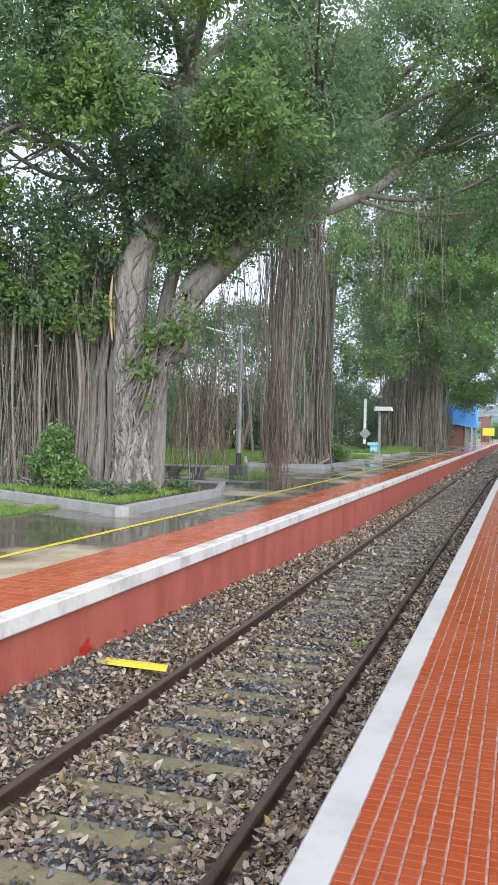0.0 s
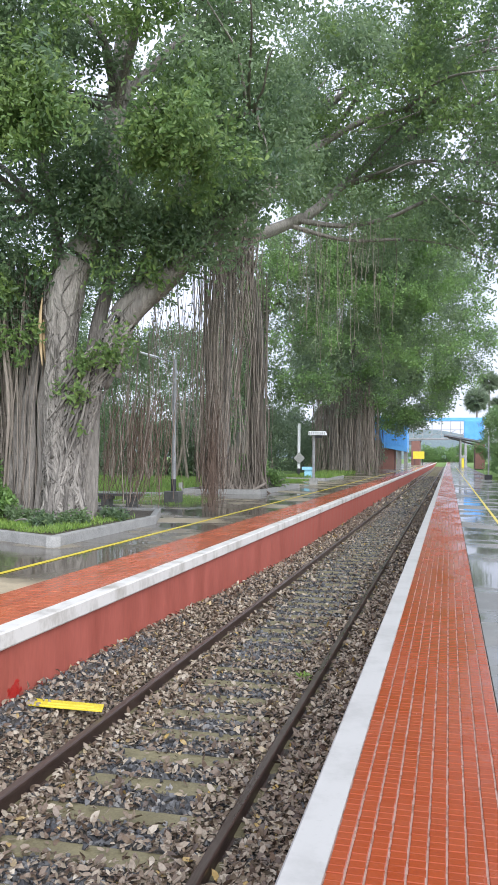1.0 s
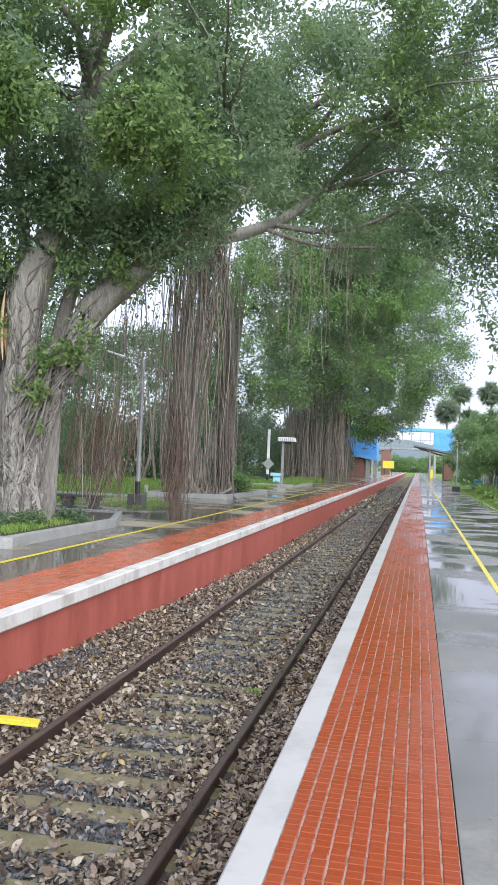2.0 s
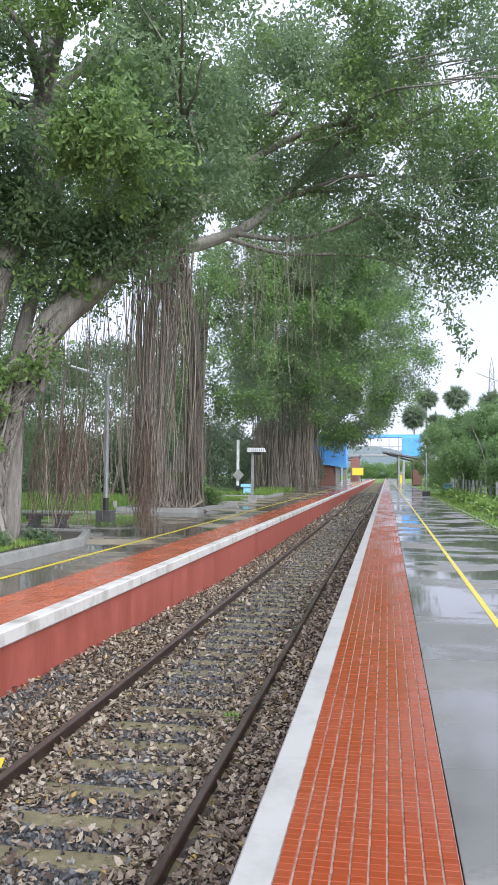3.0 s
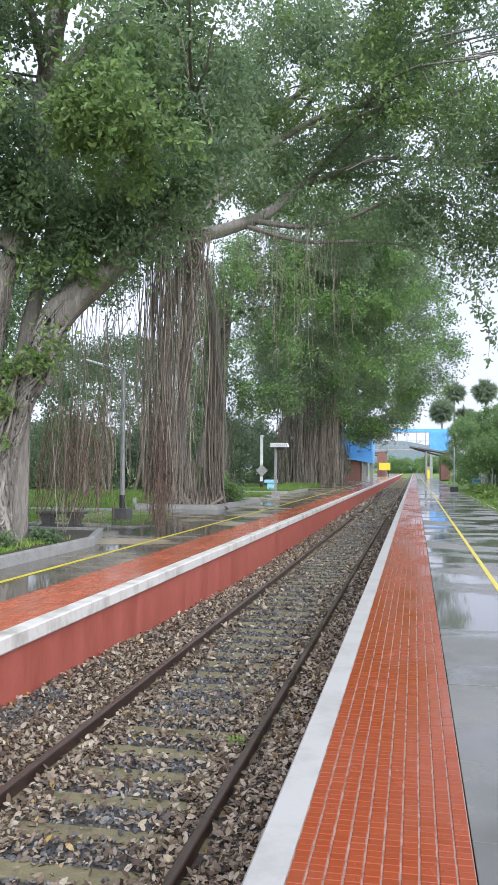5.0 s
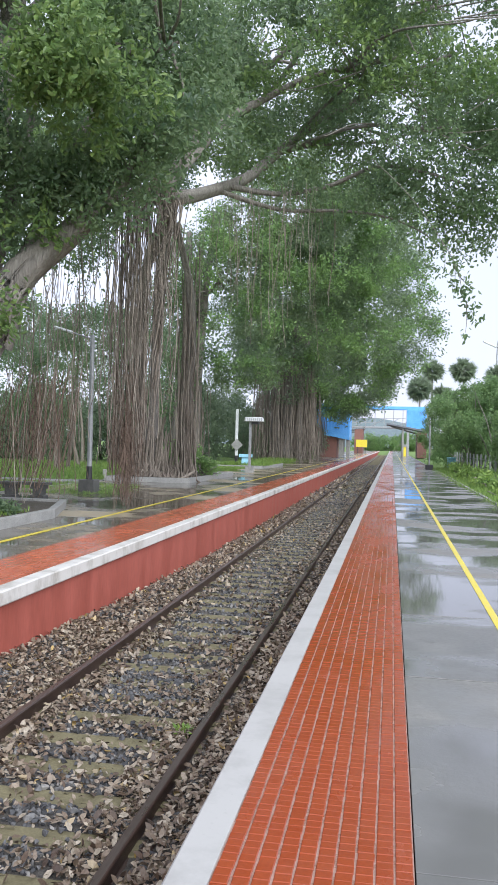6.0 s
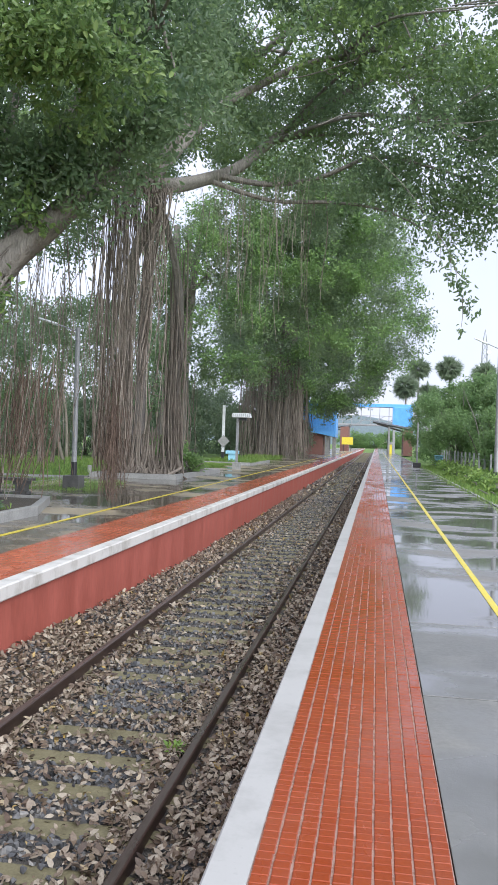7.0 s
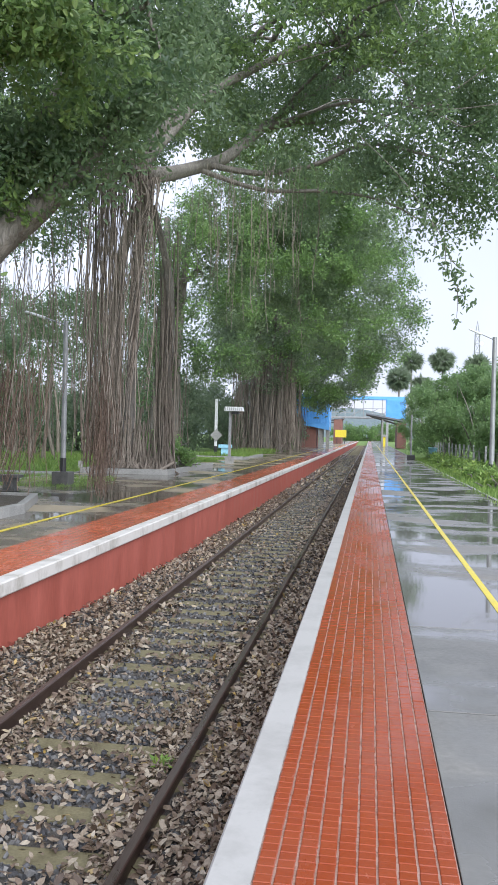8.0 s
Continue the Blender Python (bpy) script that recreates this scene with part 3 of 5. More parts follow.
def trunk_1(t):
    g = Geo()
    p = smooth_path([(0.15, 0, -0.3), (0.12, 0, 1.0), (0.04, 0, 2.6), (0.0, 0, 3.7), (0.08, 0, 5.05), (0.35, 0.1, 5.95), (0.8, 0.2, 6.8), (1.2, 0.1, 9.0), (1.4, 0.2, 11.5)], 60, 0.02)
    girth = ([-0.3, 0.3, 1.0, 2.4, 3.7, 4.6, 5.1, 6.0, 6.8, 11.5], [0.58, 0.46, 0.40, 0.35, 0.29, 0.38, 0.42, 0.34, 0.30, 0.18])
    tube(g, p, np.interp(p[:, 2], *girth), 32, 0.05)
    g.part("trunk", M_BARK, t, "pale grey ridged trunk")
    lean = smooth_path([(0.16, 0.15, 0.1), (0.26, 0.2, 1.6), (0.55, 0.25, 2.7), (1.0, 0.3, 3.7), (1.42, 0.35, 4.73), (2.4, 0.45, 5.6), (3.3, 0.7, 6.6), (4.1, 0.9, 7.7)], 46, 0.02)
    lean_girth = ([0, 2.7, 3.7, 4.73, 5.6, 7.7], [0.26, 0.30, 0.30, 0.33, 0.24, 0.09])
    g = Geo()
    tube(g, lean, np.interp(lean[:, 2], *lean_girth), 22, 0.08)
    g.part("limb", M_BARK, t, "leaning grey limb")
    for ctrl, r0, r1, lab in (
            ([(0.95, 0.45, 3.4), (1.35, 0.5, 4.6), (1.75, 0.55, 5.5), (2.0, 0.5, 6.3), (2.5, 0.6, 7.4), (3.0, 0.9, 9.0)], 0.26, 0.1, "forked grey limb"),
            ([(0.35, 0.75, 0.0), (0.45, 0.75, 3.0), (0.55, 0.8, 4.6), (0.9, 0.9, 6.2), (1.5, 1.0, 8.6)], 0.24, 0.1, "dark limb behind the trunk"),
            ([(-0.75, 0.5, -0.1), (-0.7, 0.55, 2.0), (-0.55, 0.6, 4.2), (-0.5, 0.8, 6.6), (-1.4, 1.0, 9.6)], 0.2, 0.1, "dark limb behind the trunk")):
        g = Geo()
        limb(g, ctrl, r0, r1, 38, 16, 0.09)
        g.part("limb", M_BARK, t, lab)
    # stems of fused roots beside the trunk
    for x in (-0.52, -0.78, -1.0, -1.22):
        g = Geo()
        limb(g, [(x - 0.05, rng.uniform(-0.1, 0.25), -0.1), (x + 0.06, 0.1, 1.3), (x * 0.9, 0.15, 2.8), (x * 0.75, 0.3, 4.2)], rng.uniform(0.10, 0.15), 0.06, 30, 12, 0.16, 0.05)
        g.part("root_stem", M_BARK, t, "grey stem of fused roots")
    boughs(t, (1.25, 0.1, 9.2), [(4.6, 0.5, 9.2), (2.5, -2.5, 11.5), (-1.0, -2.0, 12.0), (3.6, 3.0, 12.5), (-3.5, 0.5, 10.5)], 0.16)
    boughs(t, (-0.8, 0.9, 7.4), [(-3.6, -0.5, 8.6), (-2.5, -2.2, 7.8), (-4.0, 2.0, 9.0), (-4.4, 0.4, 6.2)], 0.13)
    g = Geo()
    plait(g, p, girth, 190, -0.1, 4.3, -3.3, 0.5, 0.014, 0.042)
    plait(g, p, girth, 34, 3.0, 6.6, -3.2, 0.4, 0.010, 0.024)
    plait(g, lean, lean_girth, 120, 0.2, 5.2, -2.9, 0.6, 0.014, 0.040)
    for k in range(18):
        a = rng.uniform(-3.3, 0.6)
        o = rng.uniform(0.72, 1.0)
        tube(g, smooth_path([(0.14 + math.cos(a) * 0.38, math.sin(a) * 0.38, rng.uniform(0.4, 0.9)), (0.14 + math.cos(a) * 0.58, math.sin(a) * 0.58, 0.16), (0.14 + math.cos(a) * o, math.sin(a) * o, -0.1)], 14, 0.03), np.linspace(0.075, 0.025, 14), 8, 0.1)
    for k in range(60):
        s = rng.uniform()
        z = 2.2 + s * 1.8
        b = np.array((np.interp(z, lean[:, 2], lean[:, 0]) - 0.2, -0.12, z))
        e = np.array((0.1 + rng.uniform(-0.2, 0.3), -0.42, max(0.5, z - rng.uniform(0.9, 1.9))))
        tube(g, smooth_path([b + (0.12, 0.05, 0.25), b * 0.5 + e * 0.5 + rng.normal(size=3) * (0.12, 0.03, 0.12), e], 18, 0.03), np.sin(np.linspace(0.15, 2.9, 18)) * rng.uniform(0.016, 0.038), 6, 0.08)
    tagged(g.part("clinging_root_mat", M_BARK, t, "grey roots plaited over the trunk"), kind="stuff")
    rs = Roots(t, 40)
    for k in range(420):
        x = -0.35 - 3.6 * rng.uniform() ** 1.15
        y = rng.uniform(-0.25, 1.6)
        far_end = rng.uniform(-0.1, 0.1) if rng.uniform() < 0.8 else rng.uniform(0.5, 2.6)
        rs.hang((x, y, rng.uniform(4.6, 6.4)), (x + rng.normal() * 0.14, y + rng.normal() * 0.1, far_end), rng.uniform(0.005, 0.017) * (1.9 if rng.uniform() < 0.05 else 1), 24, 0.10)
    for x in (-1.25, -1.15, -2.1, -2.75):
        rs.hang((x, -0.45, 4.6), (x + 0.07, -0.42, -0.05), 0.034, 22, 0.03)
    for k in range(28):
        x = rng.uniform(0.8, 4.2)
        top = rng.uniform(4.4, 6.2) + max(0, x - 2) * 0.5
        low = rng.uniform(0.0, 3.5) if x < 1.6 else rng.uniform(1.2, 4.5)
        rs.hang((x, rng.uniform(0.3, 2.5), top), (x + rng.normal() * 0.1, rng.uniform(0.3, 2.5), low), rng.uniform(0.004, 0.010), 12, 0.06, 4)
    rs.finish("curtain of brown hanging roots")
    g = Geo()
    for k in range(130):
        x, y = rng.normal() * 0.34 + 1.0, rng.uniform(1.4, 3.0)
        hanging(g, (x + 0.2, y, rng.uniform(2.0, 3.2)), (x + rng.normal() * 0.12, y, rng.uniform(0.3, 1.5)), rng.uniform(0.004, 0.009), 12, 0.06, 4)
    g.part("root_tassel", M_TASSEL, t, "fuzzy brown mass of fine hanging roots")
    g = Geo()
    for k in range(9):
        x0, z0 = -0.27 - 0.018 * (k % 5), 3.55 + 0.13 * (k % 4)
        zz = np.linspace(z0, 5.15 - 0.1 * (k % 3), 14)
        tube(g, np.stack([x0 - 0.07 * np.sin((zz - 3.5) * 1.8), np.full(14, -0.30 + 0.035 * k), zz], 1), np.sin(np.linspace(0.2, 3.0, 14)) * 0.04, 6, 0.25)
    g.part("torn_stub", M_WOOD, t, "torn pale broken wood")


def crown_1(t):
    E = [(-1.0, 1.0, 11.5, 5.5, 4.5, 3.4), (3.2, 1.2, 11.0, 4.0, 4.2, 3.0), (-4.4, 0.5, 8.2, 2.6, 2.6, 2.6), (4.6, 0.3, 8.9, 2.2, 1.8, 1.3),
         (1.0, -1.6, 9.4, 3.2, 1.4, 1.5), (-2.0, -0.5, 8.2, 2.4, 1.6, 1.8), (2.2, 1.4, 7.6, 2.2, 1.0, 1.0), (-0.6, 0.2, 7.4, 1.2, 1.0, 0.9), (3.4, 0.6, 7.3, 0.9, 0.9, 0.8), (-4.6, 1.8, 6.2, 3.2, 1.4, 1.7), (-2.2, 1.6, 6.6, 1.4, 1.0, 1.2), (4.2, -0.3, 7.7, 1.7, 0.9, 1.1), (0.7, -0.8, 7.5, 1.3, 0.7, 0.8), (2.3, 0.3, 7.0, 1.2, 0.6, 0.7), (3.0, 1.6, 6.4, 1.4, 0.5, 0.6)]
    E += [(2.6, -2.6, 8.6, 2.4, 1.8, 0.8), (0.6, -0.3, 7.9, 1.6, 0.9, 0.7)]
    c = crown_points(E, 3100, 0.19, 0.6)
    g = Geo()
    for tip in ((3.9, 0.6, 7.5), (3.0, 0.6, 8.6), (0.9, -0.3, 7.6), (3.4, 0.5, 6.8), (-3.0, -0.3, 5.4), (-2.2, 0.2, 4.9), (-3.4, 0.1, 4.7), (-4.2, -0.4, 5.3), (-1.9, -0.1, 6.2), (-1.3, 0.5, 5.5), (-3.6, -0.6, 7.1), (-4.6, -0.5, 6.6),
                (-2.7, -0.2, 4.3), (-3.7, -0.2, 4.5), (-1.7, -0.1, 4.7), (0.9, -0.5, 7.2), (0.3, -0.6, 7.1), (1.6, -0.3, 6.9), (-0.5, -0.4, 6.7), (-0.9, -0.2, 5.9), (2.0, 0.1, 6.5), (1.2, 0.3, 6.1), (2.7, 0.4, 6.4), (3.2, 0.3, 6.9), (2.6, 0.2, 6.0), (3.7, 0.5, 7.5)):
        c = np.concatenate([c, np.array(tip) + rng.normal(size=(34, 3)) * (0.55, 0.4, 0.38)])
    sprays(g, c, 25, 0.32, 0.130, 0.35, None, 0.5, oval_leaves)
    g.part("crown", M_LEAF, t, "dense dark green leaves")
    N = [(3.0, -3.0, 7.5, 1.9, 1.4, 0.6), (3.7, -1.3, 7.3, 1.2, 0.9, 0.7), (1.4, -2.6, 7.7, 1.4, 0.8, 0.6), (2.3, -2.2, 8.2, 2.8, 0.9, 1.1), (0.2, -2.3, 8.9, 1.8, 0.8, 1.2), (-2.4, -1.6, 9.0, 2.6, 0.8, 1.8), (-3.6, -1.2, 5.6, 1.0, 0.7, 1.4), (0.9, -0.6, 2.2, 0.3, 0.2, 0.5), (2.3, -0.2, 5.6, 0.7, 0.4, 0.5), (1.2, -0.5, 5.6, 0.5, 0.3, 0.5),
         (-1.6, -0.6, 5.3, 0.9, 0.4, 0.8), (-3.0, -1.0, 7.4, 1.4, 0.7, 1.0), (2.2, -2.4, 10.8, 2.6, 0.9, 1.2), (-1.6, -2.6, 11.0, 2.6, 0.9, 1.2), (-4.0, -0.8, 4.4, 0.8, 0.6, 0.8)]
    c = crown_points(N, 1250, 0.06, 0.75)
    for tip in ((1.35, -0.5, 3.6), (1.75, -0.45, 3.9), (0.8, -0.55, 3.7), (0.75, -0.6, 2.9), (-1.0, -0.6, 3.9), (-0.6, -0.5, 4.3), (-1.7, -0.6, 4.2), (-2.6, -0.7, 4.4), (-3.2, -0.6, 5.2), (-0.2, -0.5, 5.7)):
        c = np.concatenate([c, np.array(tip) + rng.normal(size=(7, 3)) * (0.24, 0.1, 0.2)])
    g = Geo()
    sprays(g, c, 20, 0.21, 0.135, 0.15, None, 0.5, oval_leaves)
    g.part("young_spray", M_LEAF_NEW_LIT, t, "light green sprays of fresh leaves and leaves coloured as lit")


# The second tree: a stand of root stems, and a limb that comes forward with a curtain of roots
T2 = np.array((-6.4, 37.5, 0.9))


def trunk_2(t):
    def at(*q):
        return np.array(q) - T2

    for ctrl, r0, r1 in (([(-6.35, 37.6, 0.7), (-6.3, 37.5, 3.5), (-6.05, 37.3, 6.4), (-6.1, 36.8, 9.0), (-6.5, 35.7, 11.5)], 0.23, 0.12),
                         ([(-8.3, 37.8, 0.7), (-8.4, 37.8, 4.0), (-8.5, 37.4, 7.5), (-7.9, 36.4, 10.0), (-6.8, 35.4, 11.6)], 0.24, 0.2),
                         ([(-8.1, 38.4, 0.7), (-8.0, 38.4, 5.0), (-7.6, 37.4, 9.5), (-6.8, 35.8, 13.0), (-6.2, 34.5, 15.5)], 0.22, 0.2)):
        g = Geo()
        limb(g, [at(*q) for q in ctrl], r0, r1, 36, 18, 0.14, 0.06)
        g.part("trunk", M_BARK, t, "dark stem behind hanging roots")
    for ctrl, r0, r1, lab in (
            ([(-6.8, 35.6, 11.3), (-5.4, 30.5, 11.0), (-4.3, 25.5, 9.7), (-3.9, 23.6, 9.0), (-3.5, 22.6, 8.8)], 0.30, 0.17, "thick limb that comes forward over the platform"),
            ([(-4.3, 24.6, 9.3), (-3.3, 24.4, 9.15), (-2.9, 26.5, 9.95), (-2.3, 28.8, 11.0), (-1.3, 30.2, 12.4), (-0.31, 30.5, 13.28), (1.04, 30.5, 14.1), (2.55, 30.5, 14.8), (4.0, 30.0, 15.2)], 0.22, 0.07, "grey limb reaching over the rails"),
            ([(-4.0, 25.0, 9.4), (-3.3, 25.6, 10.6), (-2.5, 27.0, 12.3), (-1.53, 28.0, 13.24), (-0.37, 28.0, 13.71), (0.86, 28.0, 14.02), (2.6, 27.6, 14.2)], 0.17, 0.05, "long grey limb"),
            ([(-3.7, 24.0, 9.1), (-3.3, 24.1, 10.0), (-2.9, 24.4, 10.6), (-2.75, 24.6, 11.6)], 0.13, 0.08, "short grey limb"),
            ([(-2.6, 27.6, 10.4), (-1.14, 28.0, 10.27), (0.32, 28.0, 10.46), (1.9, 27.8, 10.9), (3.4, 27.6, 10.6), (5.2, 27.8, 10.1), (6.6, 28.0, 9.6)], 0.09, 0.015, "thin dark limb"),
            ([(-2.8, 27.0, 10.1), (-1.18, 28.0, 9.83), (0.6, 28.0, 9.7), (2.11, 28.0, 9.41), (3.4, 27.6, 8.8)], 0.075, 0.02, "thin dark limb")):
        g = Geo()
        limb(g, [at(*q) for q in ctrl], r0, r1, 40, 14, 0.07, 0.08)
        g.part("limb", M_BARK, t, lab)
    boughs(t, at(-1.3, 30.2, 12.4), [at(2.6, 29.5, 11.9), at(4.0, 26.0, 11.2), at(5.2, 31.5, 13.9), at(1.6, 26.5, 13.4)], 0.09)
    boughs(t, at(0.86, 28.0, 14.0), [at(4.4, 24.0, 13.4), at(3.6, 28.0, 12.4), at(5.0, 27.0, 15.2)], 0.08)
    boughs(t, at(-6.2, 34.5, 13.9), [at(-3.4, 31.5, 16.9), at(0.1, 29.5, 16.9), at(-9.9, 33.5, 15.9), at(-1.4, 34.5, 17.4), at(3.1, 28.5, 16.4)], 0.2)
    rs = Roots(t, 120)
    # the curtain under the forward limb
    for k in range(135):
        lane = rng.choice([0.06, 0.2, 0.3, 0.42, 0.52, 0.62, 0.86]) + rng.normal() * 0.04
        x, y = -4.68 + 1.4 * lane, rng.uniform(22.3, 24.4)
        low = rng.uniform(1.7, 3.6) if rng.uniform() < 0.6 else rng.uniform(3.6, 7.0)
        if lane > 0.74:
            low = rng.uniform(5.4, 6.6)
        rs.hang(at(x * 0.97 - 0.1, y, rng.uniform(8.4, 9.1)), at(x + (lane - 0.5) * 0.25, y, low), rng.uniform(0.004, 0.014) * (1.8 if rng.uniform() < 0.1 else 1), 26, 0.05)
    for k in range(26):
        x = -3.55 + rng.normal() * 0.10
        rs.hang(at(x + 0.32, 24.0, 8.95), at(x - 0.1 + rng.normal() * 0.12, 23.6, rng.uniform(3.4, 7.6)), rng.uniform(0.008, 0.020), 22, 0.05)
    for k in range(40):
        a = np.array((-4.75 + 1.7 * rng.uniform(), rng.uniform(22.4, 24.4), rng.uniform(8.8, 9.5)))
        rs.hang(at(*a), at(*(a + (rng.normal() * 0.2, rng.normal() * 0.1, -rng.uniform(0.5, 1.4)))), rng.uniform(0.012, 0.03), 12, 0.06, 6)
    # round the stems: roots to the ground, spread out at the foot
    for k in range(90):
        x0 = rng.choice([-8.5, -8.2, -6.45, -6.2, -5.95])
        top = np.array((x0 + rng.normal() * 0.09, rng.uniform(36.4, 37.8), rng.uniform(5.0, 11.2)))
        foot = np.array((x0 + rng.normal() * 0.16, rng.uniform(36.6, 37.4), 0.85))
        rs.hang(at(*top), at(*foot), rng.uniform(0.008, 0.026) * (1.7 if rng.uniform() < 0.15 else 1), 22, 0.09)
    for k in range(110):
        x = -8.2 + 2.3 * rng.uniform()
        o = rng.uniform(0.2, 0.7)
        tube(rs.g, smooth_path([at(x, 37.3, rng.uniform(1.4, 3.2)), at(x + rng.normal() * 0.15, 37.0 - 0.3 * o, 1.3), at(x + rng.normal() * 0.35, 36.9 - o, 0.85)], 14, 0.05), np.linspace(0.03, rng.uniform(0.03, 0.075), 14), 7, 0.1)
    for k in range(70):
        x, y = rng.uniform(-3.2, 0.6), rng.uniform(25.5, 28.8)
        top = 9.9 + rng.normal() * 0.2 + max(0, y - 27.5) * 0.5
        rs.hang(at(x, y, top), at(x + rng.normal() * 0.12, y, top - rng.uniform(0.8, 4.6)), rng.uniform(0.003, 0.008), 12, 0.05, 4)
    for k in range(60):
        x = rng.uniform(-6.5, -1.2)
        rs.hang((x, rng.normal() * 1.2 - 2, rng.uniform(7.5, 10.5)), (x + rng.normal() * 0.2, rng.normal() * 1.2 - 2, rng.uniform(0.4, 6.0)), rng.uniform(0.006, 0.016), 12, 0.07, 4)
    rs.finish("thick curtain of long brown hanging roots")
    g = Geo()
    for k in range(170):
        x, y = -4.15 + rng.normal() * 0.17, 22.9 + rng.normal() * 0.3
        hanging(g, at(x - 0.05, y + 0.2, rng.uniform(2.4, 4.6)), at(x + rng.normal() * 0.05, y, rng.uniform(0.9, 2.2) if k % 3 else rng.uniform(0.88, 1.3)), rng.uniform(0.003, 0.007), 14, 0.05, 4)
    g.part("root_tassel", M_TASSEL, t, "fine rust-brown tassel of hanging roots")


def crown_2(t):
    E = [(-1.0, -2.0, 14.6, 6.5, 5.0, 3.0), (6.0, -5.0, 15.2, 5.0, 5.0, 2.6), (8.5, -9.0, 12.9, 3.2, 3.5, 1.9), (10.0, -10.5, 11.0, 2.8, 2.6, 1.4), (6.5, -3.0, 12.0, 3.2, 2.0, 0.9),
         (-7.0, 0.0, 11.0, 3.5, 3.5, 3.2), (11.0, -9.5, 15.0, 4.2, 4.5, 2.6), (13.0, -8.0, 12.5, 2.2, 3.0, 1.8), (5.0, -10.5, 15.0, 4.0, 3.0, 2.2), (-6.0, 3.0, 7.0, 2.5, 2.0, 1.4), (9.3, -11.2, 9.6, 3.4, 2.0, 1.4), (12.0, -10.0, 10.2, 2.0, 2.0, 1.3)]
    E += [(3.0, -12.4, 9.9, 0.9, 0.8, 0.5), (1.8, -11.5, 10.6, 1.3, 1.0, 0.6), (7.4, -9.4, 9.6, 2.4, 1.4, 1.1), (5.6, -8.6, 10.8, 2.2, 1.4, 1.0), (4.2, -10.6, 10.5, 1.6, 1.2, 0.9), (2.6, -13.6, 9.3, 1.3, 0.7, 0.6), (7.0, -6.5, 9.8, 2.4, 1.6, 1.0)]
    c = crown_points(E, 5500, 0.20, 0.55)
    g = Geo()
    # the low fringe over the rails
    for tip in ((3.2, 28.2, 10.3), (4.0, 28.0, 9.7), (4.6, 27.5, 10.7), (5.1, 28.0, 9.9), (5.9, 28.0, 9.5), (6.4, 28.0, 10.4), (5.6, 27.0, 11.3), (3.7, 27.6, 11.5), (6.9, 28.0, 9.3), (4.3, 28.6, 8.9)):
        c = np.concatenate([c, np.array(tip) - T2 + rng.normal(size=(34, 3)) * (0.65, 0.6, 0.38)])
    sprays(g, c, 25, 0.40, 0.140, 0.4, None, 0.5, oval_leaves)
    tw = smooth_path([(8.2, -12.2, 9.4), (9.4, -12.8, 8.0), (10.3, -13.0, 6.5), (10.6, -13.1, 5.6), (10.95, -13.1, 5.05)], 30, 0.05)
    sprays(g, tw, 7, 0.17, 0.15, 0.5, None, 0.5, oval_leaves)
    side_tips = [tw[8 + k * 3] + rng.normal(size=3) * (0.35, 0.2, 0.2) + (0.1, 0, -0.15) for k in range(7)]
    sprays(g, np.array(side_tips), 9, 0.16, 0.14, 0.5, None, 0.5, oval_leaves)
    g.part("crown", M_LEAF, t, "spreading dark green leaves")
    # lighter sprays towards the camera brighten the lower canopy by colour
    g = Geo()
    c = crown_points([(3.5, -7.5, 11.8, 3.0, 1.2, 1.0), (-2.0, -6.5, 12.4, 3.5, 1.2, 1.6), (5.5, -9.5, 13.2, 3.5, 1.2, 1.0), (8.0, -12.0, 12.6, 3.0, 1.0, 1.2), (10.5, -12.5, 11.4, 2.6, 1.0, 1.2), (2.0, -9.0, 14.4, 4.0, 1.0, 1.6), (8.0, -13.0, 15.0, 4.0, 1.0, 1.6), (6.0, -5.5, 11.6, 3.0, 1.0, 0.8)], 800, 0.08, 0.9)
    sprays(g, c, 18, 0.3, 0.16, 0.3, None, 0.5, oval_leaves)
    g.part("young_spray", M_LEAF_NEW_LIT, t, "light green sprays of fresh leaves and leaves coloured as lit")
    g = Geo()
    tube(g, tw, np.linspace(0.014, 0.005, 30), 5)
    for k, tip in enumerate(side_tips):
        tube(g, smooth_path([tw[6 + k * 3], (tw[7 + k * 3] + tip) / 2, tip], 8), np.linspace(0.012, 0.004, 8), 4)
    g.part("twig", M_BARK, t, "thin drooping twig")


# The row of trees that follows
def trunk_row(span, depth, h, strands):
    def build(t):
        for k in range(3):
            g = Geo()
            x = (k - 1) * span * 0.35
            limb(g, [(x, rng.normal(), -0.2), (x * 1.1, 0, h * 0.35), (x * 1.3 + 0.5, -0.5, h * 0.7), (x * 2 + 1, -1, h)], 0.55, 0.2, 26, 12, 0.1)
            g.part("trunk", M_BARK, t, "dark trunk")
        rs = Roots(t, 30)
        for k in range(strands):
            x, y = rng.uniform(-span, span), rng.uniform(-depth, depth)
            rs.hang((x, y, rng.uniform(h * 0.32, h * 0.6)), (x + rng.normal() * 0.15, y, rng.uniform(-0.05, 0.6)), rng.uniform(0.012, 0.042), 12, 0.16, 4)
        rs.finish("dark wall of hanging roots")
        boughs(t, (1, -1, h * 0.7), [(span * 1.6, -1, h * 0.75), (span * 1.9, 1, h), (span, -3, h * 0.9)], 0.2)
    return build


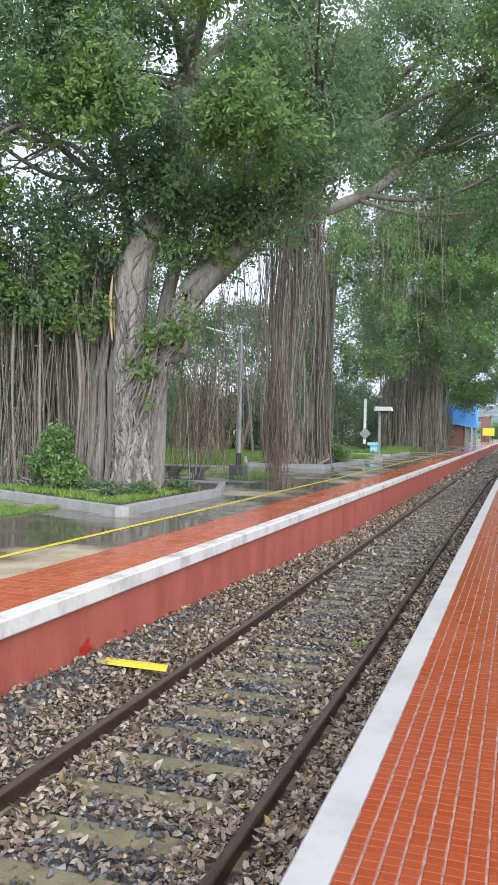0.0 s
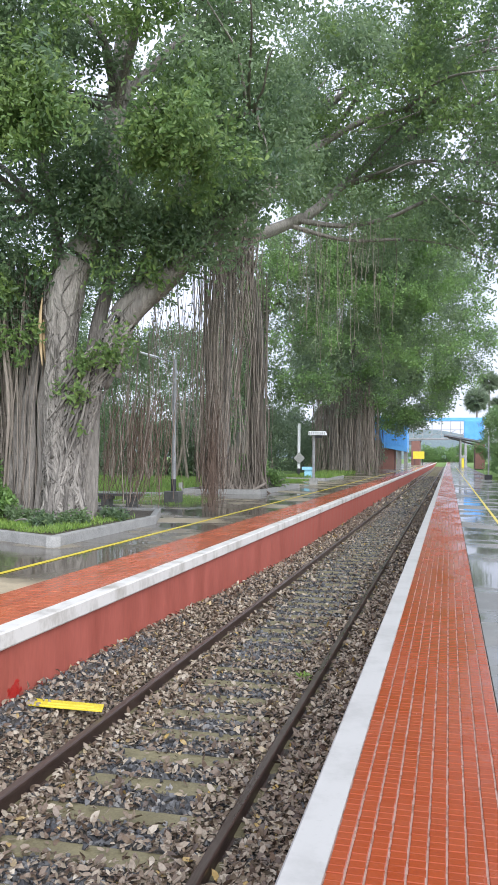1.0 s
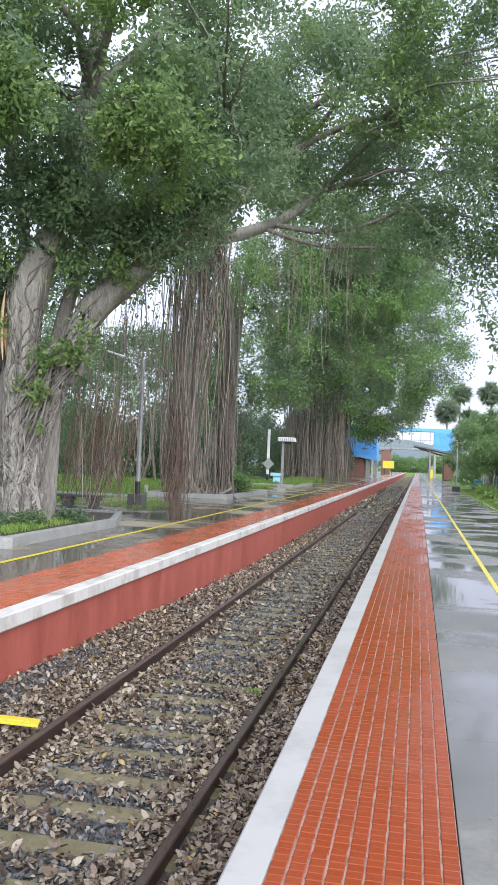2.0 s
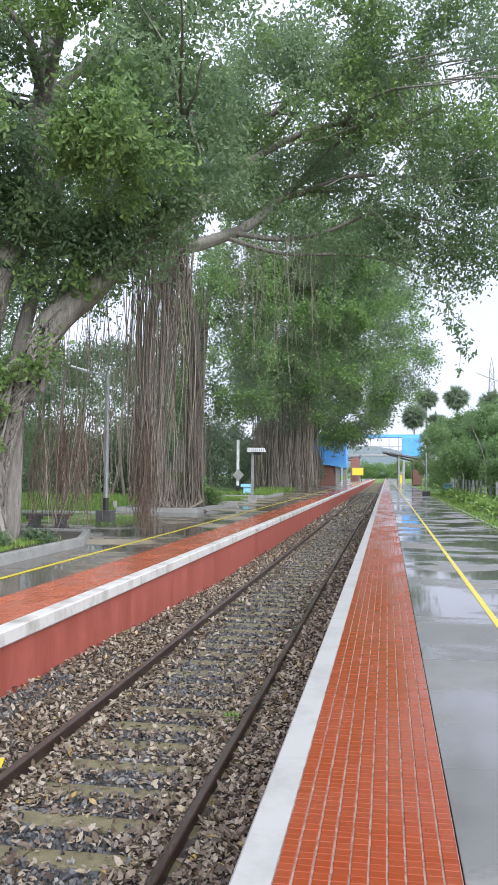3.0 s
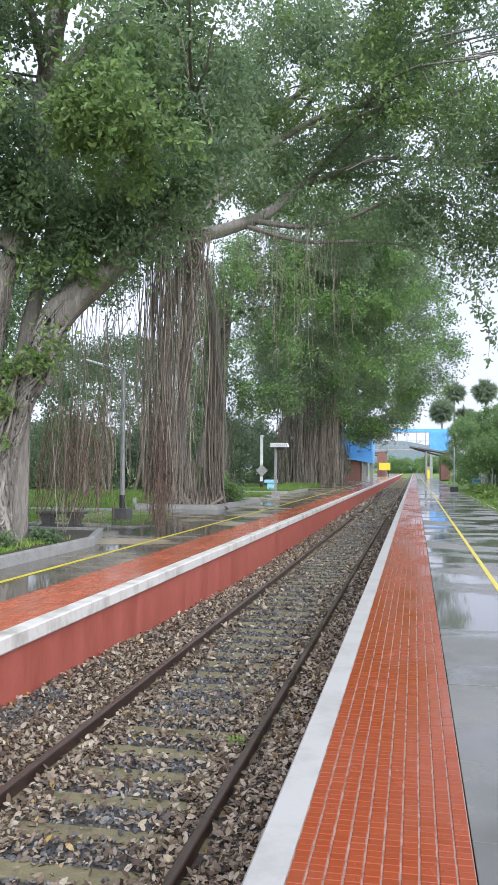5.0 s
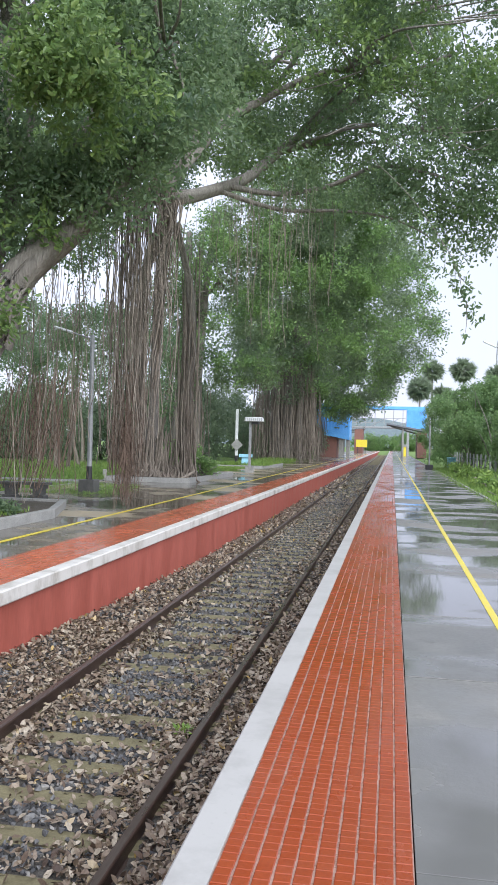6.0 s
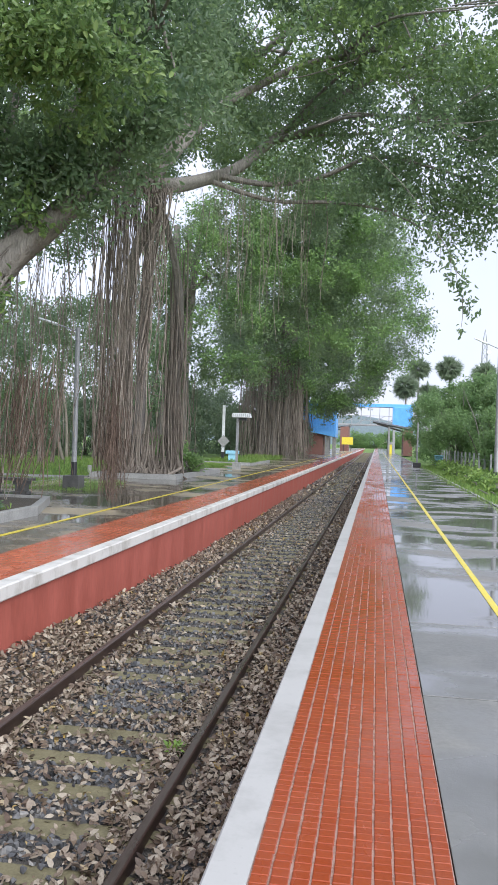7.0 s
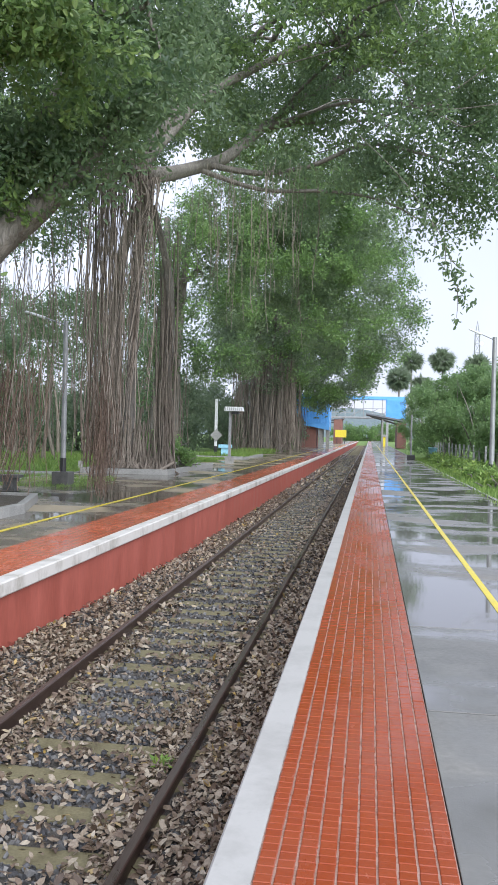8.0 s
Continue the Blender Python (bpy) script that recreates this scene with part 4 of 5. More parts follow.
def crown_row(E, count, per, size, gap=-0.05, mat=None, freq=0.3, spread=0.6):
    def build(t):
        g = Geo()
        sprays(g, crown_points(E, count, gap, freq), per, spread, size, 0.4)
        g.part("crown", mat or M_LEAF, t, "leafy green crown")
        # camera-side sprays in a lighter leaf paint the lit clumps
        g = Geo()
        F = [(e[0] + e[3] * 0.2, e[1] - e[4] * 0.7, e[2], e[3] * 0.85, e[4] * 0.45, e[5] * 0.9) for e in E]
        sprays(g, crown_points(F, count // 2, 0.16, 0.5), per, spread * 0.8, size * 0.85, 0.2)
        g.part("young_spray", M_BUSH, t, "lighter green sprays coloured as lit foliage")
    return build


banyan(T1, "old banyan with plaited grey trunk in a kerbed bed", trunk_1, crown_1)
banyan(T2, "banyan with a tall curtain of aerial roots over the platform", trunk_2, crown_2)
banyan((-12.4, 62, 0.8), "banyan with low hanging leaves beside the platform", trunk_row(1.4, 2.0, 17, 60),
       crown_row([(2.6, 0, 14.0, 6.5, 6.0, 4.5), (9.6, 0.5, 15.0, 5.0, 5.5, 4.5), (4.1, -4.5, 8.0, 5.0, 2.2, 3.0), (12.1, 2, 11.5, 4.5, 5.0, 4.0), (7.0, 0, 18.5, 6.0, 5.0, 4.0), (12.5, 0, 17.0, 4.5, 5.0, 4.0)], 2300, 22, 0.27, 0.17, M_LEAF_LIFTED, 0.55, 0.5))
# the two farthest crowns use the leaf with haze in its colour
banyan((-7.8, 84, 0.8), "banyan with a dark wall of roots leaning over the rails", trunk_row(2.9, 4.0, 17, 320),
       crown_row([(0.3, 0, 14.5, 8.5, 8.0, 6.0), (10.3, 0, 13.5, 4.6, 5.0, 6.0), (8.0, 2, 9.6, 3.8, 5.0, 3.2), (0.8, -3, 9.5, 6.0, 4.0, 3.6), (8.5, 0, 18.0, 5.0, 5.0, 4.5), (2.0, 0, 20.0, 7.0, 6.0, 4.5)], 2300, 22, 0.31, 0.16, M_FAR_HAZE, 0.45, 0.65))
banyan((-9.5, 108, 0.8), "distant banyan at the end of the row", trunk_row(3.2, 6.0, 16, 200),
       crown_row([(0, 0, 12.5, 8.5, 8.0, 6.0), (8.0, 0, 9.5, 4.2, 5.0, 4.2), (3, -2, 7, 5, 4, 3)], 1700, 22, 0.36, 0.1, M_FAR_HAZE, 0.4, 0.75))

# ---- kerbed beds, bench, lamps and signs on the opposite platform ----
def kerb_bed(name, corners, z, h, label, soil):
    t = thing(name, (*corners[0], z), label, "planting bed")
    o = np.array(corners[0])
    k = len(corners)
    for i in range(k):
        a, b = np.array(corners[i]) - o, np.array(corners[(i + 1) % k]) - o
        d = unit(b - a)
        nrm = np.array((-d[1], d[0]))
        bm = bmesh.new()
        L = np.linalg.norm(b - a)
        box(bm, 0.0, L - 0.003, 0, 0.16, -0.05, h + 0.006 * (i % 2), 0.012)
        bmesh.ops.transform(bm, verts=bm.verts, matrix=Matrix(((d[0], nrm[0], 0, a[0]), (d[1], nrm[1], 0, a[1]), (0, 0, 1, 0), (0, 0, 0, 1))))
        part("kerb", bm, M_KERB, t, "grey cement kerb")
    bm = bmesh.new()
    c = np.mean([np.array(q) - o for q in corners], axis=0)
    ring = [bm.verts.new((*(np.array(q) - o + (c - (np.array(q) - o)) * 0.03), h - 0.06)) for q in corners]
    m = bm.verts.new((*c, h + 0.1))
    for i in range(k):
        bm.faces.new((ring[i], ring[(i + 1) % k], m))
    part("soil", bm, soil, t, "dark wet soil")
    return t


kerb_bed("planting_bed", [(-9.15, 16.45), (-4.5, 14.05), (-4.55, 19.5), (-5.4, 22.2), (-9.15, 22.2)], ZL, 0.19, "cement-kerbed bed round the old tree, weeds on wet soil", M_SOIL)
kerb_bed("planting_bed", [(-9.1, 35.2), (-5.6, 35.6), (-5.4, 44.0), (-9.1, 44.0)], ZL, 0.2, "low cement-kerbed bed under the curtain of roots", M_SOIL)
kerb_bed("planting_bed", [(-9.1, 57.5), (-6.0, 57.5), (-5.8, 66.5), (-9.1, 66.5)], ZL, 0.18, "low kerbed bed with grass beside the platform", M_GROUND)

bench = thing("bench", (-7.75, 24.9, ZL), "dark stone bench on two pedestals by the bed", "bench")
boxed("seat", (-0.72, 0.72, -0.22, 0.22, 0.37, 0.45), M_STONEDARK, bench, 0.015)
for x in (-0.42, 0.42):
    bm = bmesh.new()
    for z0, z1, w in ((0.0, 0.08, 0.2), (0.08, 0.26, 0.13), (0.26, 0.368, 0.2)):
        box(bm, x - w, x + w, -0.17, 0.17, z0 + 0.001, z1, 0.01)
    part("leg", bm, M_STONEDARK, bench)


def street_lamp(loc, h, arms, label, r=0.085, base=0.42, white=False, foot=M_KERB):
    t = thing("street_lamp", loc, label, "street lamp")
    mat = M_WHITEPOLE if white else M_GREYPOLE
    bm = bmesh.new()
    rod(bm, (0, 0, base - 0.02), (0, 0, h), r, r * 0.8, 16)
    part("pole", bm, mat, t)
    bm = bmesh.new()
    rod(bm, (0, 0, base), (0, 0, base + 0.42), r * 1.08, r * 1.08, 16)
    part("black_band", bm, M_BLACK, t, "black painted foot of the pole")
    boxed("base", (-0.26, 0.26, -0.26, 0.26, -0.02, base), foot, t, 0.02, "cement base block")
    for dx, dy in arms:
        a = part("arm", rod(bmesh.new(), (0, 0, h - 0.12), (dx * 0.75, dy * 0.75, h + 0.12), 0.022, None, 8), mat, t)
        bm = bmesh.new()
        rod(bm, (dx * 0.7, dy * 0.7, h + 0.10), (dx * 1.35, dy * 1.35, h + 0.30), 0.05, 0.035, 8)
        part("lamp_head", bm, M_WHITEPOLE, a, "pale tube lamp housing")
    return t


street_lamp((-6.95, 27.8, ZL), 5.0, [(-1, 0.1)], "grey steel lamp post with a black foot on a dark block", foot=M_STONEDARK)
street_lamp((7.3, 39.2, 0.8), 6.0, [(-0.8, -0.2)], "tall grey lamp post with one lamp arm at the verge", 0.11, 0.3)
street_lamp((-7.2, 88, ZL), 3.6, [(0.9, 0)], "slim white lamp post on the far platform", 0.09, 0.3, True)

board = thing("platform_sign", (-5.5, 49.35, ZL), "pale box sign on a grey post with a cement block", "sign")
boxed("base", (-0.22, 0.22, -0.22, 0.22, -0.02, 0.40), M_KERB, board, 0.02)
boxed("post", (-0.07, 0.07, -0.07, 0.07, 0.39, 2.92), M_GREYPOLE, board, 0.01)
bm = box(bmesh.new(), -0.3, 0.75, -0.3, 0.3, 2.94, 3.18, 0.02)
for v in bm.verts:
    if v.co.z > 3.06:
        v.co.x *= 0.92
part("sign_box", bm, M_WHITEPOLE, board, "pale ribbed box")
for k in range(9):
    boxed("rib", (-0.24 + k * 0.115, -0.21 + k * 0.115, -0.312, -0.303, 2.98, 3.14), M_GREYPOLE, board)
boxed("under_box", (0.1, 0.5, -0.18, 0.18, 2.78, 2.93), M_BLACK, board, 0.01, "dark fitting under the box")

dpole = thing("signal_post", (-8.45, 60.8, ZL), "white post with a pale diamond board and black foot", "signal post")
boxed("post", (-0.09, 0.09, -0.09, 0.09, 0.78, 4.1), M_WHITEPOLE, dpole, 0.01)
boxed("foot", (-0.095, 0.095, -0.095, 0.095, 0.12, 0.78), M_BLACK, dpole, 0.01, "black painted foot")
boxed("base", (-0.4, 0.4, -0.35, 0.35, -0.02, 0.12), M_KERB, dpole, 0.02)
bm = box(bmesh.new(), -0.31, 0.31, -0.015, 0.015, -0.31, 0.31, 0.006)
bmesh.ops.transform(bm, verts=bm.verts, matrix=Matrix.Translation((0.05, -0.13, 1.55)) @ Matrix.Rotation(radians(45), 4, "Y"))
part("diamond_board", bm, M_KERB, dpole, "pale grey diamond board")

tap = thing("water_stand", (-7.3, 58.2, ZL + 0.1), "pale blue painted drinking water stand beside the sign", "water stand")
boxed("pedestal", (-0.25, 0.25, -0.22, 0.22, 0, 0.62), M_PALEBLUE, tap, 0.02)
boxed("basin", (-0.42, 0.42, -0.3, 0.3, 0.62, 0.84), M_PALEBLUE, tap, 0.02)

path = tagged(boxed("garden_path", (-40, -9.36, 34.0, 35.6, 0.7, 0.86), M_KERB, None, 0.02), "pale cement path crossing the grass", "path", kind="structure")
stone = thing("marker_stone", (-9.9, 37.5, 0.8), "small white painted marker stone in the grass", "marker stone")
bm = box(bmesh.new(), -0.09, 0.09, -0.06, 0.06, 0, 0.45, 0.03)
part("stone", bm, M_WHITE, stone)

# yellow painted board lying on the ballast
plank = thing("yellow_board", (-1.36, 7.98, 0.075), "yellow painted flat strip lying between wall and rail", "board")
bm = bmesh.new()
box(bm, -0.44, 0.44, -0.095, 0.095, 0.0, 0.022, 0.004)
for x in (-0.25, 0.0, 0.25):
    box(bm, x - 0.1, x + 0.1, -0.03, 0.03, 0.02, 0.028, 0.003)
bmesh.ops.transform(bm, verts=bm.verts, matrix=Matrix.Rotation(radians(18), 4, "Z") @ Matrix.Rotation(radians(6), 4, "Y"))
part("strip", bm, M_YELLOW, plank)


# ---- plants ----
def bush(loc, label, E, count, per, size, spread, mat=None, name="bush", group=""):
    t = thing(name, loc, label, "bush", group)
    g = Geo()
    for k in range(12):
        e = E[k % len(E)]
        tip = np.array(e[:3]) + rng.normal(size=3) * np.array(e[3:]) * 0.5
        limb(g, [(tip[0] * 0.15 + rng.normal() * 0.1, tip[1] * 0.15, -0.1), (tip[0] * 0.5, tip[1] * 0.5, tip[2] * 0.6), tip], 0.05 * size / 0.15, 0.012, 9, 5, 0, 0.05)
    g.part("stem", M_BARK, t, "thin woody stems")
    g = Geo()
    sprays(g, crown_points(E, count, 0.0 if count > 300 else -0.15, 0.9 if size < 0.2 else 0.4), per, spread, size, 0.2)
    g.part("foliage", mat or M_BUSH, t, "light green leaves")
    return t


bush((-7.5, 16.7, 1.05), "leafy light green shrub growing in the kerbed bed", [(0, 0, 0.55, 0.55, 0.45, 0.5), (0.15, 0, 0.95, 0.35, 0.3, 0.3), (-0.35, 0, 0.35, 0.35, 0.3, 0.3), (0.0, -0.1, 1.2, 0.3, 0.25, 0.25)], 290, 22, 0.13, 0.13)
for x, y, h in ((-6.75, 16.6, 0.3), (-5.9, 16.2, 0.22), (-5.45, 16.7, 0.26), (-8.3, 17.2, 0.35), (-5.2, 18.2, 0.2)):
    bush((x, y, 1.0), "low dark weeds round the roots in the kerbed bed", [(0, 0, h * 0.6, h * 1.6, h * 1.2, h * 0.6)], 46, 18, 0.11, 0.1, M_LEAF, "weed_clump", "weeds in the kerbed bed")
bush((-5.9, 39.6, 1.0), "low green shrub at the foot of the roots", [(0, 0, 0.4, 0.5, 0.5, 0.4)], 80, 20, 0.14, 0.15)
bush((-9.9, 50.5, 0.85), "rounded light green shrub on the grass", [(0, 0, 0.7, 1.1, 0.9, 0.8), (-1.2, 0.5, 0.6, 0.9, 0.8, 0.7)], 160, 20, 0.2, 0.22)
bush((-8.6, 46.0, 0.85), "pale green shrub beside the second bed", [(0, 0, 0.8, 1.0, 0.9, 0.9)], 130, 20, 0.2, 0.22)
bush((-7.4, 92, 0.85), "tuft of green shrubs by the far platform", [(0, 0, 0.9, 1.6, 3.0, 1.0)], 150, 20, 0.3, 0.3)
for y, x, w, h in ((46, 10.4, 2.0, 4.4), (52, 9.3, 1.9, 4.6), (59, 9.6, 2.3, 5.4), (67, 8.9, 2.4, 5.9), (77, 9.0, 2.8, 6.2), (50, 13.8, 2.6, 5.6), (90, 8.6, 2.8, 6.0), (63, 14.0, 3.2, 7.0), (41, 12.2, 1.8, 4.6), (78, 15.5, 3.5, 8.6), (105, 9.6, 3.2, 7.5), (120, 12.0, 4.0, 9.0), (100, 16.0, 4.0, 9.0)):
    lumps = [(rng.normal() * w * 0.5, rng.normal() * w * 0.5, h * rng.uniform(0.15, 1.1), w * rng.uniform(0.35, 0.65), w * rng.uniform(0.35, 0.65), h * rng.uniform(0.10, 0.18)) for q in range(11)]
    bush((x, y, 0.7), "bushy green roadside tree behind the platform fence", lumps, 620, 24, 0.19, 0.3, M_VERGE, "verge_tree", "trees along the right verge")
for k in range(26):
    y = 27 + k * 1.7 + rng.normal() * 0.5
    g = bush((6.35 + rng.uniform(0, 1.2) + k * 0.012, y, 0.75), "low weedy green undergrowth at the platform edge", [(0, 0, 0.3, 0.7, 0.8, 0.35)], 34, 16, 0.17, 0.2, M_GRASS, "weed_clump", "weeds along the right verge")

fence = thing("verge_fence", (0, 0, 0.7), "row of pale fence posts behind the weeds", "fence")
for k in range(16):
    y = 41 + k * 2.4
    boxed("fence_post", (7.9, 8.0, y, y + 0.1, 0, 1.5), M_GREYPOLE, fence, 0.01)
for z in (0.6, 1.2):
    part("fence_wire", rod(bmesh.new(), (7.95, 41, z), (7.95, 78, z), 0.012, None, 6), M_GREYPOLE, fence)


def blades(geo, boxes):
    for x0, x1, y0, y1, z, n, h in boxes:
        p = np.stack([rng.uniform(x0, x1, n), rng.uniform(y0, y1, n), np.full(n, z)], 1)
        keep = np.array([noise.noise(Vector((q[0] * 0.9, q[1] * 0.6, 3.0))) > -0.25 for q in p])
        p = p[keep]
        leaves(geo, p, rng.normal(size=p.shape) * (0.45, 0.45, 0.1) + (0, 0, 1), h * rng.uniform(0.5, 1.3, len(p)), 0.12, 0.03)


g = Geo()
blades(g, [(-9.15, -6.4, 12.4, 15.1, ZL, 15000, 0.075), (-9.0, -6.6, 16.5, 19.5, ZL + 0.15, 4200, 0.16), (-6.6, -4.9, 15.6, 19.0, ZL + 0.15, 2200, 0.14), (-8.2, -6.8, 16.1, 17.0, ZL + 0.15, 1500, 0.13), (-6.8, -5.8, 15.4, 16.6, ZL + 0.15, 1500, 0.12), (-5.8, -4.9, 14.9, 16.4, ZL + 0.15, 1100, 0.12), (-14, -9.4, 12, 34, 0.78, 9000, 0.18), (-24, -9.4, 35.8, 60, 0.78, 20000, 0.26),
           (-9.1, -7.0, 46, 57, ZL, 9000, 0.16), (-9.1, -5.9, 57.6, 66, ZL + 0.14, 8000, 0.25), (-9.2, -6.2, 26.5, 33, ZL, 3500, 0.1), (-9.3, -6.5, 70, 100, ZL, 7000, 0.4), (5.4, 7.8, 20, 70, 0.80, 22000, 0.26)])
tagged(g.part("grass", M_GRASS, None), "fresh green grass and weeds in patches", "grass", kind="stuff")

for x, y, h in ((-12.5, 25, 8), (-14.5, 31, 9), (-18, 36, 9), (-11.5, 20, 6.5)):
    lumps = [(rng.normal() * 1.3, rng.normal() * 1.3, h * rng.uniform(0.2, 0.95), 1.2, 1.2, h * 0.14) for q in range(10)]
    bush((x, y, 0.7), "dark leafy tree in the garden behind the roots", lumps, 520, 22, 0.2, 0.34, M_LEAF, "garden_tree", "garden trees behind the platform")
# far woods on the left, beyond the grass, with haze in their leaf colour
g = Geo()
E = []
for k in range(40):
    y = rng.uniform(62, 100)
    x = -12 - rng.uniform(0, 48)
    E.append((x, y, rng.uniform(3.0, 5.0), rng.uniform(2.4, 4.0), 2.5, rng.uniform(2.6, 4.6)))
for k in range(14):
    E.append((-8.5 - rng.uniform(0, 11), rng.uniform(98, 126), rng.uniform(2.0, 7.0), 3.5, 3.0, 3.2))
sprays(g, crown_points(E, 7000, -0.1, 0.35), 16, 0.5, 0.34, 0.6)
tagged(g.part("woods", M_FAR_HAZE, None), "hazy dark green woods beyond the grass", "woods", kind="stuff")
g = Geo()
for e in E:
    limb(g, [(e[0], e[1], 0.5), (e[0] + rng.normal() * 0.3, e[1], e[2])], 0.16, 0.1, 6, 6, 0)
for k in range(30):
    x, y = -10.5 - rng.uniform(0, 22), rng.uniform(46, 70)
    limb(g, [(x, y, 0.6), (x + rng.normal() * 0.4, y, 4), (x + rng.normal() * 0.8, y, 9)], 0.13, 0.05, 8, 6, 0)
tagged(g.part("woods_trunks", M_ROOT, None), "slim dark trunks among the far woods", "woods", kind="stuff")
g = Geo()
E = [(-10.5 - rng.uniform(0, 22), rng.uniform(46, 70), rng.uniform(8.0, 11.5), 2.6, 2.6, 2.0) for k in range(22)]
E += [(-10.0 - rng.uniform(0, 16), rng.uniform(42, 62), rng.uniform(4.5, 9.0), 2.0, 2.0, 1.5) for k in range(24)]
sprays(g, crown_points(E, 2600, 0.08, 0.6), 20, 0.45, 0.22, 0.6)
tagged(g.part("woods_canopy", M_LEAF, None), "thin leafy canopy of the far woods with sky between", "woods", kind="stuff")


def palm(loc, h, r):
    t = thing("palm_tree", loc, "tall fan palm with a round shaggy head against the sky", "palm tree", "far palms")
    g = Geo()
    limb(g, [(0, 0, -0.2), (0.1, 0, h * 0.5), (0.0, 0, h)], 0.24, 0.16, 14, 10, 0.03)
    g.part("trunk", M_BARK, t)
    g = Geo()
    for k in range(60):
        d = unit(rng.normal(size=3) * (1, 1, 0.9) + (0, 0, 0.1))
        c = np.array((0, 0, h)) + d * r * rng.uniform(0.1, 0.5)
        m = 22
        u = unit(np.cross(d, rng.normal(size=3)))
        a = np.linspace(-1.3, 1.3, m)
        al = np.cos(a)[:, None] * d + np.sin(a)[:, None] * u
        leaves(g, np.repeat(c[None], m, 0), al + (0, 0, -0.15), np.full(m, r * 0.5) * rng.uniform(0.8, 1.2, m), 0.11, 0.02)
    g.part("crown", M_PALM_HAZE, t, "fan-shaped fronds")


for x, y, h, r in ((9.6, 160, 16.2, 3.6), (15.2, 160, 16.4, 3.7), (22.0, 165, 15.9, 3.8), (7.2, 156, 12.6, 3.8), (11.5, 158, 11.5, 3.4), (18.5, 160, 12.0, 3.4)):
    palm((x, y, 0.5), h, r * 0.8)

# ---- the far end: footbridge, shelters, mast and hill ----
fb = thing("footbridge", (0, 150, 0.8), "steel footbridge with light blue sheet sides over the track", "footbridge")
extr = [("roof_beam", (-14, 8.6, -1.2, 1.2, 8.2, 8.75), M_BLUE), ("deck", (-14, 8.4, -1.1, 1.1, 4.9, 5.2), M_GREYPOLE)]
for nme, d, m in extr:
    boxed(nme, d, m, fb, 0.03)
for k in range(14):
    boxed("upright", (-13.4 + k * 1.6, -13.28 + k * 1.6, -1.1, -1.0, 5.2, 8.2), M_GREYPOLE, fb)
for z in (5.8, 6.6):
    boxed("rail_bar", (-14, 4.8, -1.08, -1.02, z, z + 0.08), M_GREYPOLE, fb)
for k in range(8):
    part("brace", rod(bmesh.new(), (-13.3 + k * 3.2 * 0.75, -1.05, 5.2), (-13.3 + (k + 1) * 3.2 * 0.75, -1.05, 6.6), 0.05, None, 6), M_GREYPOLE, fb)
bm = box(bmesh.new(), 4.9, 8.3, -1.5, 1.5, 4.9, 8.2, 0.03)
part("side_panel", bm, M_BLUE, fb, "light blue corrugated sheet")
for k in range(16):
    boxed("panel_rib", (5.0 + k * 0.21, 5.06 + k * 0.21, -1.54, -1.502, 4.95, 8.15), M_BLUE, fb)
for x in (5.2, 7.9):
    for y in (-1.3, 1.3):
        boxed("pillar", (x - 0.2, x + 0.2, y - 0.2, y + 0.2, -0.8, 4.9), M_GREYPOLE, fb, 0.02)
st = thing("stair_tower", (-6.0, 122, 0.8), "blue sheet-clad stair of the footbridge behind the trees", "stair tower")
bm = box(bmesh.new(), -2.2, 2.6, -3, 3, 3.0, 7.2, 0.03)
for v in bm.verts:
    if v.co.x < 0:
        v.co.z += 0.4
    elif v.co.z < 4:
        v.co.z -= 0.5
part("side_panel", bm, M_BLUE, st, "light blue sheet side")
for k in range(22):
    boxed("panel_rib", (-2.1 + k * 0.21, -2.04 + k * 0.21, -3.05, -3.002, 3.4, 7.1), M_BLUE, st)
boxed("wall", (-1.9, 0.8, -2.5, 2.5, -0.1, 3.0), M_BRICKRED, st, 0.02, "red-brown wall under the stair")
for x in (1.4, 2.4):
    boxed("pillar", (x - 0.25, x + 0.25, -2.6, -2.1, -0.1, 3.0), M_KERB, st, 0.02)


def shelter(loc, w, d, h, label, slope, roof, wall):
    t = thing("platform_shelter", loc, label, "shelter")
    bm = box(bmesh.new(), -w / 2, w / 2, -d / 2, d / 2, h, h + 0.25, 0.02)
    for v in bm.verts:
        v.co.z -= slope * (v.co.x + w / 2)
    part("roof", bm, roof, t, "dark sloping sheet roof")
    for k in range(4):
        y = -d / 2 + 0.5 + k * (d - 1) / 3
        for x in (-w * 0.1, w * 0.35):
            boxed("column", (x - 0.13, x + 0.13, y - 0.13, y + 0.13, -0.05, h - slope * (x + w / 2) - 0.003), M_KERB, t, 0.01)
        part("truss", rod(bmesh.new(), (-w * 0.4, y, h - slope * w * 0.1 - 0.05), (w * 0.35, y, h - slope * w * 0.85 - 0.5), 0.06, None, 6), M_KERB, t)
    boxed("back_wall", (w * 0.24, w * 0.46, -d / 2, d / 2, -0.05, h - slope * w - 0.05), wall, t, 0.01)
    return t


shelter((4.7, 132, 0.95), 6.2, 8, 4.9, "open platform shelter with a dark sloping roof", 0.18, M_GREYROOF, M_BRICKRED)
shelter((-7.6, 190, 0.85), 8.0, 9, 4.6, "open shelter with grey sheet roof beyond the trees", -0.10, M_GREYROOF, M_BRICKRED)
kiosk = thing("yellow_name_board", (-4.0, 183, 0.85), "yellow station name board on two posts", "name board")
boxed("panel", (-1.2, 1.2, -0.06, 0.06, 1.4, 3.0), M_YELLOW, kiosk, 0.01)
